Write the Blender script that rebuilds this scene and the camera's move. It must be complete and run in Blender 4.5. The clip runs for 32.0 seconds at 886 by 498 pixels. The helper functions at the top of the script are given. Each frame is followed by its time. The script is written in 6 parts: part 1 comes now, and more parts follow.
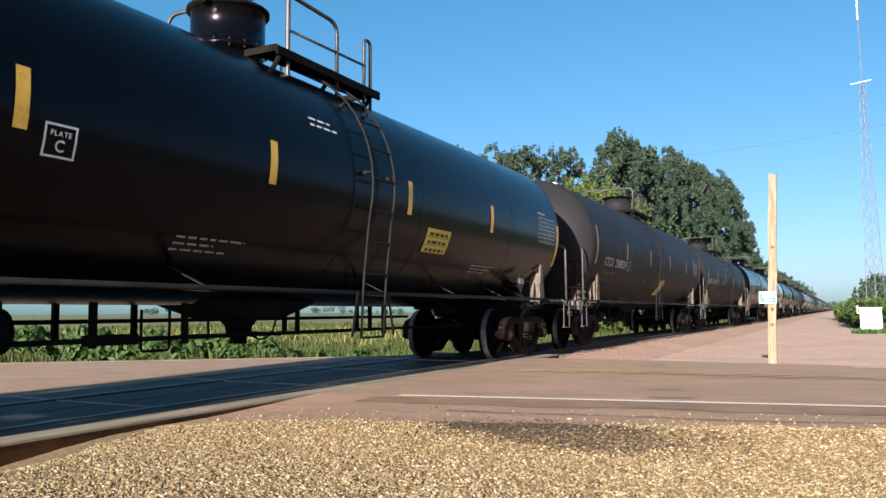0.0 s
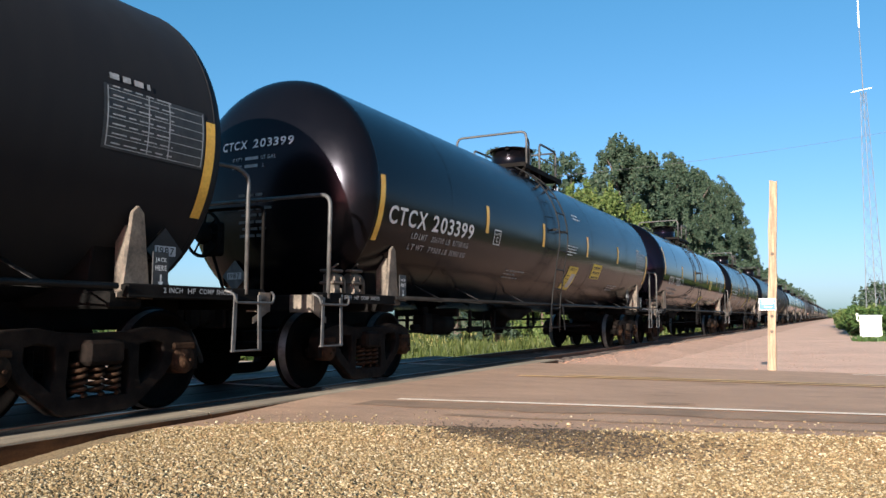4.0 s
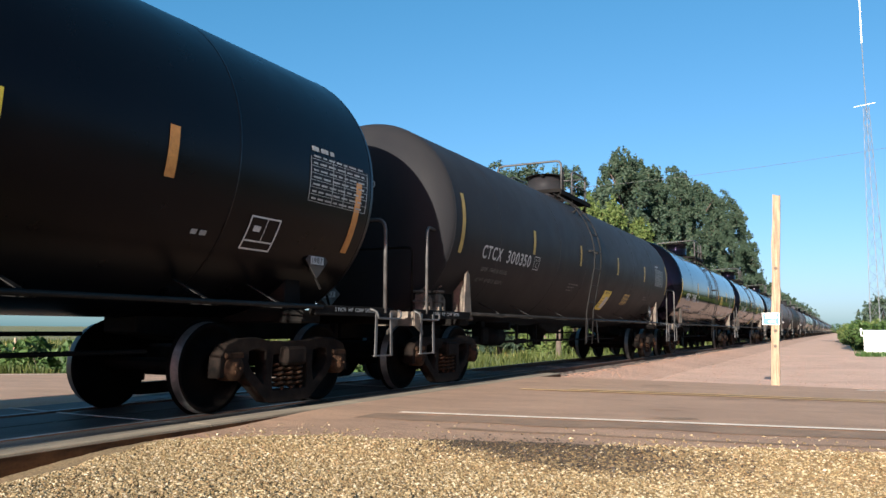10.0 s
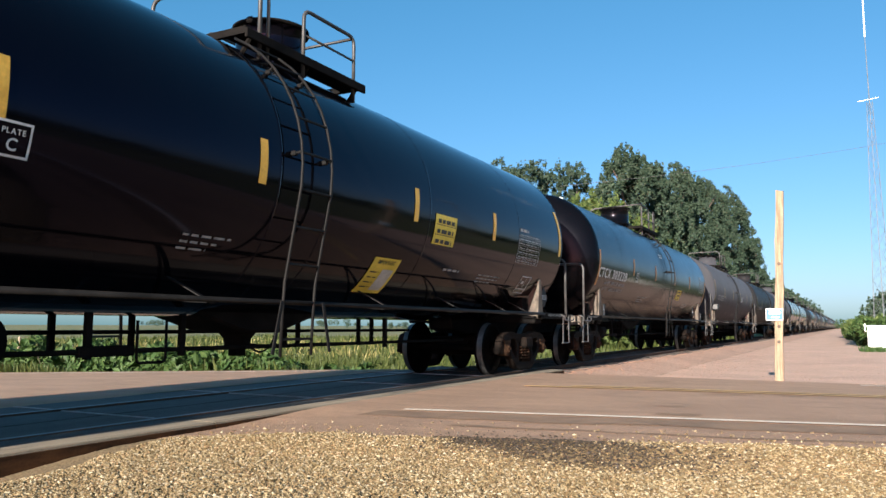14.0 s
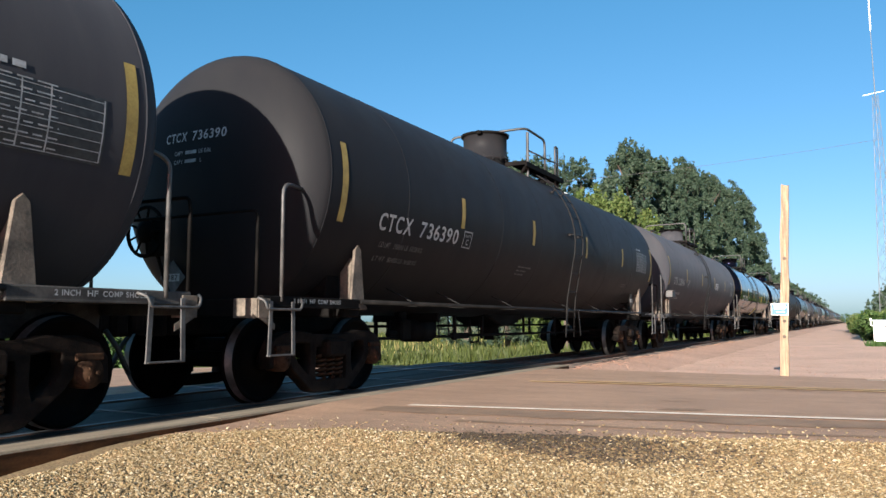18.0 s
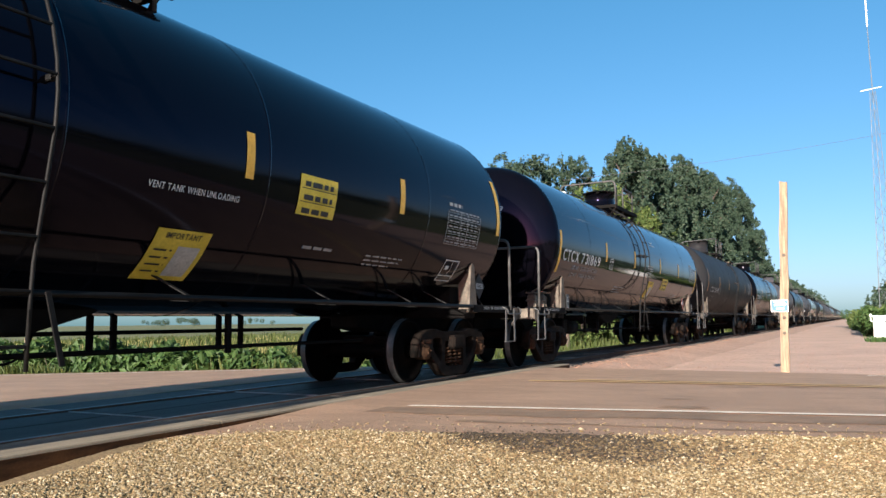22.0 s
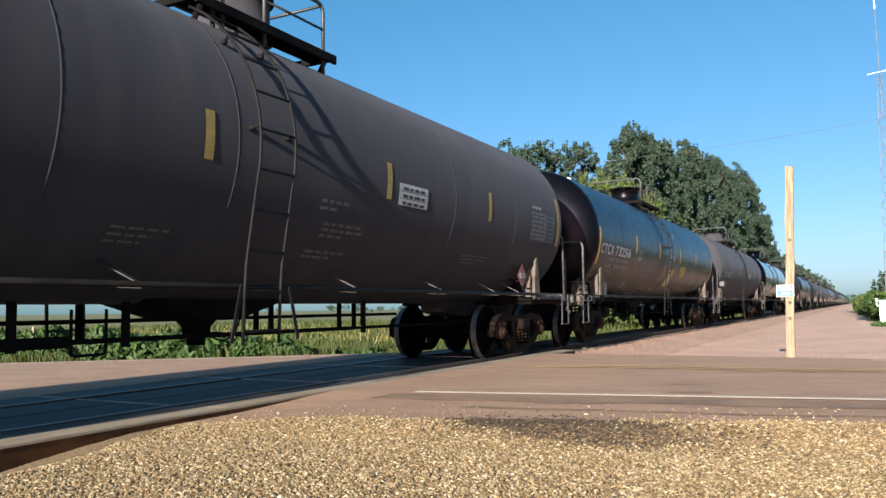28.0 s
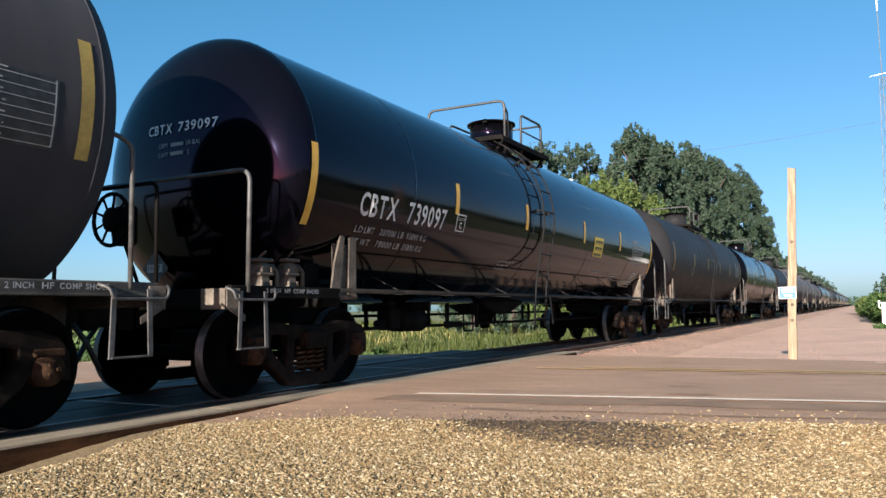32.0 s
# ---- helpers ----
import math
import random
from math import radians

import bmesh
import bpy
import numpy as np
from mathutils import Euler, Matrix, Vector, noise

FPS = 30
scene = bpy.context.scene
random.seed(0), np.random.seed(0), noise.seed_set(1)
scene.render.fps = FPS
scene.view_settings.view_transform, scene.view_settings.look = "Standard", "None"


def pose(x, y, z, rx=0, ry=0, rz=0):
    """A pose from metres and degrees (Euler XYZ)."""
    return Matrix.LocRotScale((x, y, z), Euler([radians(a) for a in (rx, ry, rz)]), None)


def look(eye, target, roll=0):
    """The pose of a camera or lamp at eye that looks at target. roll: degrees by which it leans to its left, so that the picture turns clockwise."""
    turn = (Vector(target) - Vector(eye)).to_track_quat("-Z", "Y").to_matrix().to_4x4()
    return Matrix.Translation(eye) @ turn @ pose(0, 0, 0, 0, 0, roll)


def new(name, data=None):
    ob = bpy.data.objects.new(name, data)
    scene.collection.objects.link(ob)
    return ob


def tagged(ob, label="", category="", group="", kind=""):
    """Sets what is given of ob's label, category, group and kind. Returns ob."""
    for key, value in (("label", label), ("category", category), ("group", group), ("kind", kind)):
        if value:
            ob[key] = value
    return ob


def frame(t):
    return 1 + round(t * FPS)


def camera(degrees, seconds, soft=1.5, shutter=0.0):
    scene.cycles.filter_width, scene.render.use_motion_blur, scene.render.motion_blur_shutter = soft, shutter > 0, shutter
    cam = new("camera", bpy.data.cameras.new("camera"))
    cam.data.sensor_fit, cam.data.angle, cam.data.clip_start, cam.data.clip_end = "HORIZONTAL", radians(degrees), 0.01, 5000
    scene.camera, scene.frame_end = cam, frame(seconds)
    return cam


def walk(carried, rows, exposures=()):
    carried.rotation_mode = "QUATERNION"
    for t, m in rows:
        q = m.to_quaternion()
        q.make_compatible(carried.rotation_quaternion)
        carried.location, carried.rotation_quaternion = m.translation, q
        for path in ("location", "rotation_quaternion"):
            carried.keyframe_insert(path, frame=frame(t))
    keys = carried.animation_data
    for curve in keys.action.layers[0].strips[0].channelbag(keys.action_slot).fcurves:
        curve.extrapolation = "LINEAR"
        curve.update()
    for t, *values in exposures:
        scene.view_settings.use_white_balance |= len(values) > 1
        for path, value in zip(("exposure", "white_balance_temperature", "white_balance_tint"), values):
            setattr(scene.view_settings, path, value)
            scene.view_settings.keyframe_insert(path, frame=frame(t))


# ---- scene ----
# ---- camera ----
cam = camera(59.86, 32.0)
EYE = (6.44, 0.0, 0.861)


def aim(yaw, pitch, roll):
    """Camera pose: yaw to the left of the track, pitch up, roll, in degrees."""
    a, e = radians(yaw), radians(pitch)
    way = Vector((-math.sin(a) * math.cos(e), math.cos(a) * math.cos(e), math.sin(e)))
    return look(EYE, Vector(EYE) + way * 10, roll)


walk(cam, [(t, aim(a, b, c)) for t, a, b, c in (
    (0.0, 27.12, 4.67, -0.35), (1.0, 27.11, 4.81, -0.21), (2.0, 27.07, 4.91, -0.13), (3.0, 27.1, 4.98, 0.04),
    (3.5, 27.11, 4.98, 0.09), (5.5, 27.19, 4.93, 0.27), (6.0, 27.18, 5.03, 0.26), (7.0, 27.2, 5.3, 0.26),
    (8.0, 27.21, 5.62, 0.21), (9.0, 27.26, 5.92, 0.24), (10.0, 27.34, 5.92, 0.43), (11.0, 27.38, 5.91, 0.44),
    (12.0, 27.43, 5.92, 0.41), (13.0, 27.46, 5.81, 0.3), (14.0, 27.55, 5.7, 0.19), (14.5, 27.6, 5.65, 0.13),
    (16.5, 27.76, 5.48, -0.05), (17.0, 27.79, 5.46, -0.06), (18.0, 27.88, 5.39, 0.01), (19.0, 27.85, 5.33, -0.04),
    (20.0, 27.8, 5.35, -0.25), (21.0, 27.83, 5.37, -0.42), (22.0, 27.83, 5.41, -0.6), (23.0, 27.85, 5.28, -0.72),
    (24.0, 27.92, 5.09, -0.8), (25.0, 28.02, 4.9, -0.9), (25.5, 28.05, 4.77, -0.89), (27.5, 28.17, 4.41, -1.0),
    (28.0, 28.2, 4.42, -0.87), (29.0, 28.27, 4.46, -0.79), (30.0, 28.29, 4.45, -0.75), (31.0, 28.29, 4.54, -0.84),
    (32.0, 28.34, 4.53, -0.78))], exposures=[(0, 1.38, 5820, 10), (14, 1.37, 5820, 10), (32, 1.33, 5800, 10)])

# ---- world, sun ----
SUN = Vector((0.08, -0.965, 0.212)).normalized()
world = bpy.data.worlds.new("sky")
scene.world = world
world.use_nodes = True
wn = world.node_tree
sky = wn.nodes.new("ShaderNodeTexSky")
sky.sky_type, sky.sun_disc = "NISHITA", False
sky.sun_elevation = math.asin(SUN.z)
sky.sun_rotation = math.atan2(SUN.x, SUN.y)
sky.air_density, sky.dust_density, sky.ozone_density = 0.75, 1.0, 3.0
deep = wn.nodes.new("ShaderNodeHueSaturation")
deep.inputs["Saturation"].default_value = 1.0
soft_sky = wn.nodes.new("ShaderNodeGamma")
soft_sky.inputs["Gamma"].default_value = 0.78
clear = wn.nodes.new("ShaderNodeMix")
clear.data_type, clear.blend_type = "RGBA", "MULTIPLY"
clear.inputs[0].default_value = 1.0
clear.inputs[7].default_value = (0.79, 0.93, 1.0, 1)
wn.links.new(sky.outputs[0], deep.inputs["Color"])
wn.links.new(deep.outputs[0], soft_sky.inputs["Color"])
wn.links.new(soft_sky.outputs[0], clear.inputs[6])
split, merge = wn.nodes.new("ShaderNodeSeparateColor"), wn.nodes.new("ShaderNodeCombineColor")
haze, gain = wn.nodes.new("ShaderNodeMath"), wn.nodes.new("ShaderNodeMath")
haze.operation, gain.operation = "POWER", "MULTIPLY"
haze.inputs[1].default_value, gain.inputs[1].default_value = 1.5, 0.86
green = wn.nodes.new("ShaderNodeMath")
green.operation = "MULTIPLY"
green.inputs[1].default_value = 1.05
wn.links.new(clear.outputs[2], split.inputs[0])
wn.links.new(split.outputs[0], haze.inputs[0])
wn.links.new(haze.outputs[0], gain.inputs[0])
wn.links.new(gain.outputs[0], merge.inputs[0])
wn.links.new(split.outputs[1], green.inputs[0])
wn.links.new(green.outputs[0], merge.inputs[1])
wn.links.new(split.outputs[2], merge.inputs[2])
wn.links.new(merge.outputs[0], wn.nodes["Background"].inputs[0])
wn.nodes["Background"].inputs[1].default_value = 0.098
sun = new("sun", bpy.data.lights.new("sun", "SUN"))
sun.data.energy, sun.data.angle, sun.data.color = 5.8, radians(0.6), (1.0, 0.87, 0.7)
sun.matrix_world = look(SUN * 50, (0, 0, 0))


# ---- materials ----
class Mat:
    """A small builder of node materials."""

    def __init__(self, name, rough=0.6, metal=0.0, coat=0.0, spec=0.5):
        self.m = bpy.data.materials.new(name)
        self.m.use_nodes = True
        self.t = self.m.node_tree
        self.b = self.t.nodes["Principled BSDF"]
        self.set("Roughness", rough), self.set("Metallic", metal), self.set("Coat Weight", coat)
        self.set("Specular IOR Level", spec)
        self.co = self.t.nodes.new("ShaderNodeTexCoord").outputs["Object"]

    def set(self, k, v):
        self.b.inputs[k].default_value = v

    def link(self, a, k):
        self.t.links.new(a, self.b.inputs[k])

    def node(self, kind, **values):
        n = self.t.nodes.new(kind)
        for k, v in values.items():
            n.inputs[k.replace("_", " ")].default_value = v
        return n

    def scaled(self, s, co=None):
        n = self.node("ShaderNodeMapping")
        n.inputs["Scale"].default_value = s
        self.t.links.new(co or self.co, n.inputs["Vector"])
        return n.outputs[0]

    def noise(self, scale, detail=4, rough=0.6, stretch=None, co=None):
        n = self.node("ShaderNodeTexNoise", Scale=scale, Detail=detail, Roughness=rough)
        self.t.links.new(self.scaled(stretch, co) if stretch else (co or self.co), n.inputs["Vector"])
        return n.outputs[0]

    def voronoi(self, scale, feature="F1", out="Distance"):
        n = self.node("ShaderNodeTexVoronoi", Scale=scale)
        n.feature = feature
        self.t.links.new(self.co, n.inputs["Vector"])
        return n.outputs[out]

    def ramp(self, a, stops):
        n = self.t.nodes.new("ShaderNodeValToRGB")
        e = n.color_ramp.elements
        while len(e) < len(stops):
            e.new(0.5)
        for s, (p, c) in zip(e, stops):
            s.position, s.color = p, (*c, 1) if len(c) == 3 else c
        self.t.links.new(a, n.inputs[0])
        return n.outputs[0]

    def mix(self, f, a, b, mode="MIX"):
        n = self.t.nodes.new("ShaderNodeMix")
        n.data_type, n.blend_type = "RGBA", mode
        for k, v in ((0, f), (6, a), (7, b)):
            if isinstance(v, (int, float)):
                n.inputs[k].default_value = v
            elif isinstance(v, tuple):
                n.inputs[k].default_value = (*v, 1)
            else:
                self.t.links.new(v, n.inputs[k])
        return n.outputs[2]

    def math(self, op, a, b=0.0):
        n = self.t.nodes.new("ShaderNodeMath")
        n.operation = op
        for k, v in ((0, a), (1, b)):
            if isinstance(v, (int, float)):
                n.inputs[k].default_value = v
            else:
                self.t.links.new(v, n.inputs[k])
        return n.outputs[0]

    def bump(self, h, strength=0.3, dist=0.02):
        n = self.node("ShaderNodeBump", Strength=strength, Distance=dist)
        self.t.links.new(h, n.inputs["Height"])
        self.link(n.outputs[0], "Normal")

    def random(self):
        return self.t.nodes.new("ShaderNodeObjectInfo").outputs["Random"]

    def island(self):
        return self.t.nodes.new("ShaderNodeNewGeometry").outputs["Random Per Island"]


def two_tone(name, a, b, scale, rough=0.7, metal=0.0, bump=0.0, fine=40, coat=0.0, stretch=None, dist=0.01, spec=0.5):
    k = Mat(name, rough, metal, coat, spec)
    base = k.ramp(k.noise(scale, 5, 0.65, stretch), [(0.35, a), (0.65, b)])
    grain = k.noise(fine, 3)
    col = k.mix(0.35, base, k.mix(1.0, base, k.ramp(grain, [(0.3, (0.55,) * 3), (0.7, (1.3,) * 3)]), "MULTIPLY"))
    k.link(col, "Base Color")
    if bump:
        k.bump(grain, bump, dist)
    return k.m


def paint(name, base, dust, rough, dusty, coat=0.0, spec=0.5, chalky=0.0):
    """Tank paint with dust runs, road film on the lower half and uneven gloss."""
    k = Mat(name, rough, 0, coat, spec)
    runs = k.noise(1.6, 5, 0.6, (1.0, 2.2, 0.35))
    film = k.noise(0.5, 4, 0.6, (1, 0.5, 1))
    f = k.math("MULTIPLY", k.math("MULTIPLY", k.ramp(runs, [(0.35, (0,) * 3), (0.75, (1,) * 3)]), k.ramp(film, [(0.3, (0.35,) * 3), (0.7, (1,) * 3)])), dusty)
    k.link(k.mix(f, base, dust), "Base Color")
    k.link(k.math("ADD", k.math("MULTIPLY", k.noise(2.5, 4), 1.2 * rough if rough < 0.15 else 0.16), rough * 0.4 if rough < 0.15 else rough - 0.08), "Roughness")
    k.set("Diffuse Roughness", chalky)
    if not chalky:
        k.set("Specular Tint", (0.52, 0.52, 1.0, 1) if rough < 0.15 else (0.78, 0.76, 0.9, 1))
    if coat:
        k.set("Coat Roughness", 0.42)
    k.bump(k.noise(1.1, 2, 0.4), 0.04, 0.02)
    return k.m


GLOSS = paint("gloss_black_paint", (0.0014, 0.0014, 0.0022), (0.0026, 0.0024, 0.0028), 0.085, 0.6, 0.0, 0.2)
SHEEN = paint("semi_gloss_black_paint", (0.0018, 0.0018, 0.0026), (0.0032, 0.003, 0.0038), 0.3, 0.6, 0, 0.18)
SATIN = paint("satin_black_paint", (0.0018, 0.0018, 0.0026), (0.003, 0.0028, 0.0036), 0.22, 0.6, 0.0, 0.16)
DULL = paint("dull_black_paint", (0.0165, 0.0166, 0.0185), (0.0245, 0.0238, 0.0235), 0.5, 0.8, 0, 0.05, 0.15)
GREY = paint("faded_grey_black_paint", (0.042, 0.043, 0.0495), (0.064, 0.063, 0.067), 0.55, 0.8, 0, 0.05, 0.5)
FRAME = two_tone("underframe_black_paint", (0.004, 0.0038, 0.0037), (0.011, 0.0098, 0.0088), 3, 0.75, 0, 0.2, 60, spec=0.04)
SILL_DUSTY = two_tone("dusty_grey_underframe_paint", (0.03, 0.029, 0.028), (0.075, 0.07, 0.064), 3, 0.8, 0, 0.2, 60, spec=0.1)
PIPE = two_tone("dull_steel_pipe", (0.005, 0.0048, 0.0047), (0.014, 0.0132, 0.0126), 3, 0.55, 0, 0.1, 60, spec=0.12)
LADDER = two_tone("worn_grey_ladder_steel", (0.018, 0.0175, 0.017), (0.05, 0.048, 0.045), 4, 0.5, 0, 0.1, 60)
RUST = two_tone("rust_brown_edge_plate", (0.02, 0.009, 0.0035), (0.07, 0.031, 0.011), 3, 0.9, 0, 0.12, 50, stretch=(2, 0.7, 3), spec=0.15)
CAST = two_tone("dark_cast_steel", (0.003, 0.0025, 0.0022), (0.015, 0.0105, 0.008), 5, 0.8, 0.0, 0.5, 70, spec=0.08)
CAST_RUST = two_tone("rust_brown_cast_steel", (0.012, 0.007, 0.0045), (0.055, 0.03, 0.017), 7, 0.85, 0.0, 0.4, 70, spec=0.08)
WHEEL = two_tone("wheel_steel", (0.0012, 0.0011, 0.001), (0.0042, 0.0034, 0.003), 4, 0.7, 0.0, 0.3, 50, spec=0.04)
TREAD = two_tone("worn_wheel_tread", (0.05, 0.05, 0.05), (0.11, 0.108, 0.105), 8, 0.45, 0.6)
GALV = two_tone("worn_light_metal", (0.03, 0.029, 0.028), (0.085, 0.082, 0.078), 6, 0.5, 0.0, 0.1, 50)
# Dusty brackets and valves; on the corner plates it paints in sunlight.
CREAM = two_tone("dusty_sunlit_plate", (0.05, 0.04, 0.03), (0.15, 0.12, 0.09), 5, 0.8, 0, 0.2, 40)
LETTER = two_tone("white_stencil_paint", (0.46, 0.46, 0.46), (0.64, 0.64, 0.63), 9, 0.6)
LETTER_WORN = two_tone("worn_stencil_paint", (0.3, 0.3, 0.3), (0.46, 0.46, 0.455), 9, 0.65)
LETTER_DIM = two_tone("faded_stencil_paint", (0.2, 0.2, 0.2), (0.36, 0.36, 0.36), 9, 0.7)
LETTER_FAINT = two_tone("grimy_stencil_paint", (0.06, 0.058, 0.056), (0.13, 0.127, 0.122), 9, 0.7)
YELLOW = two_tone("yellow_reflective_tape", (0.6, 0.33, 0.03), (0.75, 0.45, 0.06), 6, 0.45)
ORANGE = two_tone("weathered_orange_tape", (0.36, 0.15, 0.03), (0.5, 0.23, 0.05), 6, 0.5)
DUSTY_YELLOW = two_tone("dusty_yellow_tape", (0.24, 0.165, 0.035), (0.36, 0.26, 0.06), 6, 0.6)
PLACARD_YELLOW = two_tone("yellow_placard", (0.55, 0.42, 0.03), (0.68, 0.53, 0.06), 4, 0.5)
PLACARD_RED = two_tone("faded_red_placard", (0.13, 0.045, 0.04), (0.2, 0.075, 0.07), 6, 0.6)
SHEET_WHITE = two_tone("weathered_white_sheet", (0.36, 0.36, 0.35), (0.5, 0.5, 0.48), 9, 0.55)
INK = two_tone("black_print", (0.012,) * 3, (0.03,) * 3, 10, 0.6)
GRIMY_PLACARD = two_tone("grimy_placard", (0.022, 0.02, 0.018), (0.05, 0.046, 0.042), 2.0, 0.65, 0, 0.4, 70, stretch=(1, 0.3, 1), spec=0.2)
RAIL_TOP = two_tone("worn_rail_head", (0.07, 0.07, 0.072), (0.14, 0.14, 0.142), 4, 0.5, 0.6)
RAIL_SIDE = two_tone("rusty_rail_web", (0.06, 0.03, 0.018), (0.12, 0.06, 0.035), 6, 0.85, 0.2, 0.3)
TIE = two_tone("creosote_timber", (0.035, 0.028, 0.022), (0.09, 0.072, 0.058), 3, 0.9, 0, 0.5, 30)
TIMBER = two_tone("weathered_crossing_timber", (0.2, 0.155, 0.1), (0.36, 0.29, 0.195), 1.5, 0.9, 0, 0.5, 45, stretch=(6, 0.6, 6))
POST_WOOD = two_tone("pale_weathered_wood", (0.15, 0.105, 0.065), (0.32, 0.235, 0.15), 5, 0.85, 0, 0.5, 40, stretch=(8, 8, 0.5))
BARK = two_tone("bark", (0.05, 0.038, 0.028), (0.11, 0.085, 0.065), 4, 0.95, 0, 0.6, 20)
WHITE_METAL = two_tone("white_painted_metal", (0.7, 0.7, 0.68), (0.8, 0.8, 0.78), 2, 0.4)
TOWER_STEEL = two_tone("grey_tower_steel", (0.1, 0.115, 0.125), (0.17, 0.185, 0.2), 2, 0.5, 0.3)
SIGN_BLUE = two_tone("sign_blue", (0.012, 0.085, 0.15), (0.02, 0.12, 0.2), 5, 0.5)
ROAD_WHITE = two_tone("worn_white_road_paint", (0.78, 0.64, 0.48), (0.95, 0.82, 0.65), 7, 0.8, 0, 0.3, 90)
ROAD_YELLOW = two_tone("worn_yellow_road_paint", (0.52, 0.32, 0.125), (0.74, 0.48, 0.2), 5, 0.8, 0, 0.3, 90)
WIRE = two_tone("dull_wire", (0.1,) * 3, (0.16,) * 3, 3, 0.6, 0.4)


def leaf_mat(name, dark, light, through_=0.3):
    k = Mat(name, 0.6, spec=0.3)
    tone = k.mix(k.island(), dark, light)
    k.link(tone, "Base Color")
    thin = k.t.nodes.new("ShaderNodeBsdfTranslucent")
    k.t.links.new(k.mix(1.0, tone, (1.0, 1.2, 0.65), "MULTIPLY"), thin.inputs["Color"])
    both = k.t.nodes.new("ShaderNodeMixShader")
    both.inputs[0].default_value = through_
    k.t.links.new(k.b.outputs[0], both.inputs[1]), k.t.links.new(thin.outputs[0], both.inputs[2])
    k.t.links.new(both.outputs[0], k.t.nodes["Material Output"].inputs["Surface"])
    return k.m


LEAF = leaf_mat("deep_green_leaves", (0.021, 0.041, 0.027), (0.068, 0.098, 0.058))
LEAF_LIGHT = leaf_mat("light_green_leaves", (0.055, 0.09, 0.022), (0.13, 0.165, 0.048))
LEAF_WEED = leaf_mat("weed_leaves", (0.024, 0.052, 0.012), (0.062, 0.105, 0.026), 0.2)
GRASS = leaf_mat("grass_blades", (0.03, 0.046, 0.009), (0.085, 0.1, 0.022), 0.25)


def ground_mat():
    k = Mat("field_and_verge", 0.95)
    big = k.noise(0.02, 5, 0.6, (1, 1, 1))
    mid = k.noise(0.6, 5, 0.6)
    k.link(k.mix(k.ramp(mid, [(0.3, (0,) * 3), (0.7, (1,) * 3)]), k.ramp(big, [(0.4, (0.085, 0.1, 0.022)), (0.6, (0.19, 0.18, 0.06))]), (0.14, 0.14, 0.04)), "Base Color")
    k.bump(k.noise(6, 4), 0.5, 0.1)
    return k.m


def asphalt_mat():
    k = Mat("old_reddish_asphalt", 0.88)
    tone = k.ramp(k.noise(0.7, 6, 0.65, (1.0, 2.5, 1)), [(0.3, (0.31, 0.188, 0.113)), (0.7, (0.44, 0.27, 0.163))])
    spots = k.ramp(k.noise(1.8, 5, 0.7, (0.5, 1.6, 1)), [(0.24, (0.62,) * 3), (0.46, (1,) * 3)])
    grain = k.noise(130, 2)
    col = k.mix(1.0, k.mix(1.0, tone, spots, "MULTIPLY"), k.ramp(grain, [(0.3, (0.6,) * 3), (0.7, (1.4,) * 3)]), "MULTIPLY")
    k.link(col, "Base Color")
    k.bump(grain, 0.5, 0.006)
    return k.m


def gravel_mat(name, cols, scale, dist, gap_shade=0.4, bump=0.9):
    k = Mat(name, 0.92)
    cell = k.voronoi(scale, "F1", "Color")
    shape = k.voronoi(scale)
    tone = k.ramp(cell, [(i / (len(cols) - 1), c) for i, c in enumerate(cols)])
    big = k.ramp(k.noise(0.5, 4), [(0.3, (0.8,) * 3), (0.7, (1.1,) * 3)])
    # Shade painted into the gaps: stone middles lightened, cell edges darkened.
    k.link(k.mix(1.0, k.mix(1.0, tone, k.ramp(shape, [(0.0, (1.15,) * 3), (0.9, (gap_shade,) * 3)]), "MULTIPLY"), big, "MULTIPLY"), "Base Color")
    k.bump(k.math("MULTIPLY", shape, -1.0), bump, dist)
    return k.m


FIELD = ground_mat()
ASPHALT = asphalt_mat()
PATCH = two_tone("dark_asphalt_patch", (0.2, 0.123, 0.07), (0.3, 0.187, 0.108), 2, 0.9, 0, 0.5, 120)
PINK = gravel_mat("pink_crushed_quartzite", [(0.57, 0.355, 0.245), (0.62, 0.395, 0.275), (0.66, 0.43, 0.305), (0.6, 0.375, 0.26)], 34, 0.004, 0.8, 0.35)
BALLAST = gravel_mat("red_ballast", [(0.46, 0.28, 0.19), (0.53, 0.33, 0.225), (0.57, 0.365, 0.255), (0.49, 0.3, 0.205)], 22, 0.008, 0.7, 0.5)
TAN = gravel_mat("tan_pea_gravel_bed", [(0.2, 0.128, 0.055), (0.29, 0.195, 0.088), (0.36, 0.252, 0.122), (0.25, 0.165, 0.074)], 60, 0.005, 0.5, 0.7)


def stone_mat():
    k = Mat("tan_stones", 0.75)
    col = k.ramp(k.island(), [(0, (0.115, 0.07, 0.026)), (0.3, (0.195, 0.13, 0.054)), (0.6, (0.27, 0.192, 0.09)), (0.85, (0.36, 0.278, 0.152)), (1.0, (0.5, 0.42, 0.28))])
    k.link(k.mix(1.0, col, k.ramp(k.noise(90, 2), [(0.3, (0.75,) * 3), (0.7, (1.15,) * 3)]), "MULTIPLY"), "Base Color")
    return k.m


STONE = stone_mat()
STONE_DARK = two_tone("oil_darkened_stones", (0.02, 0.014, 0.009), (0.08, 0.055, 0.03), 30, 0.6)
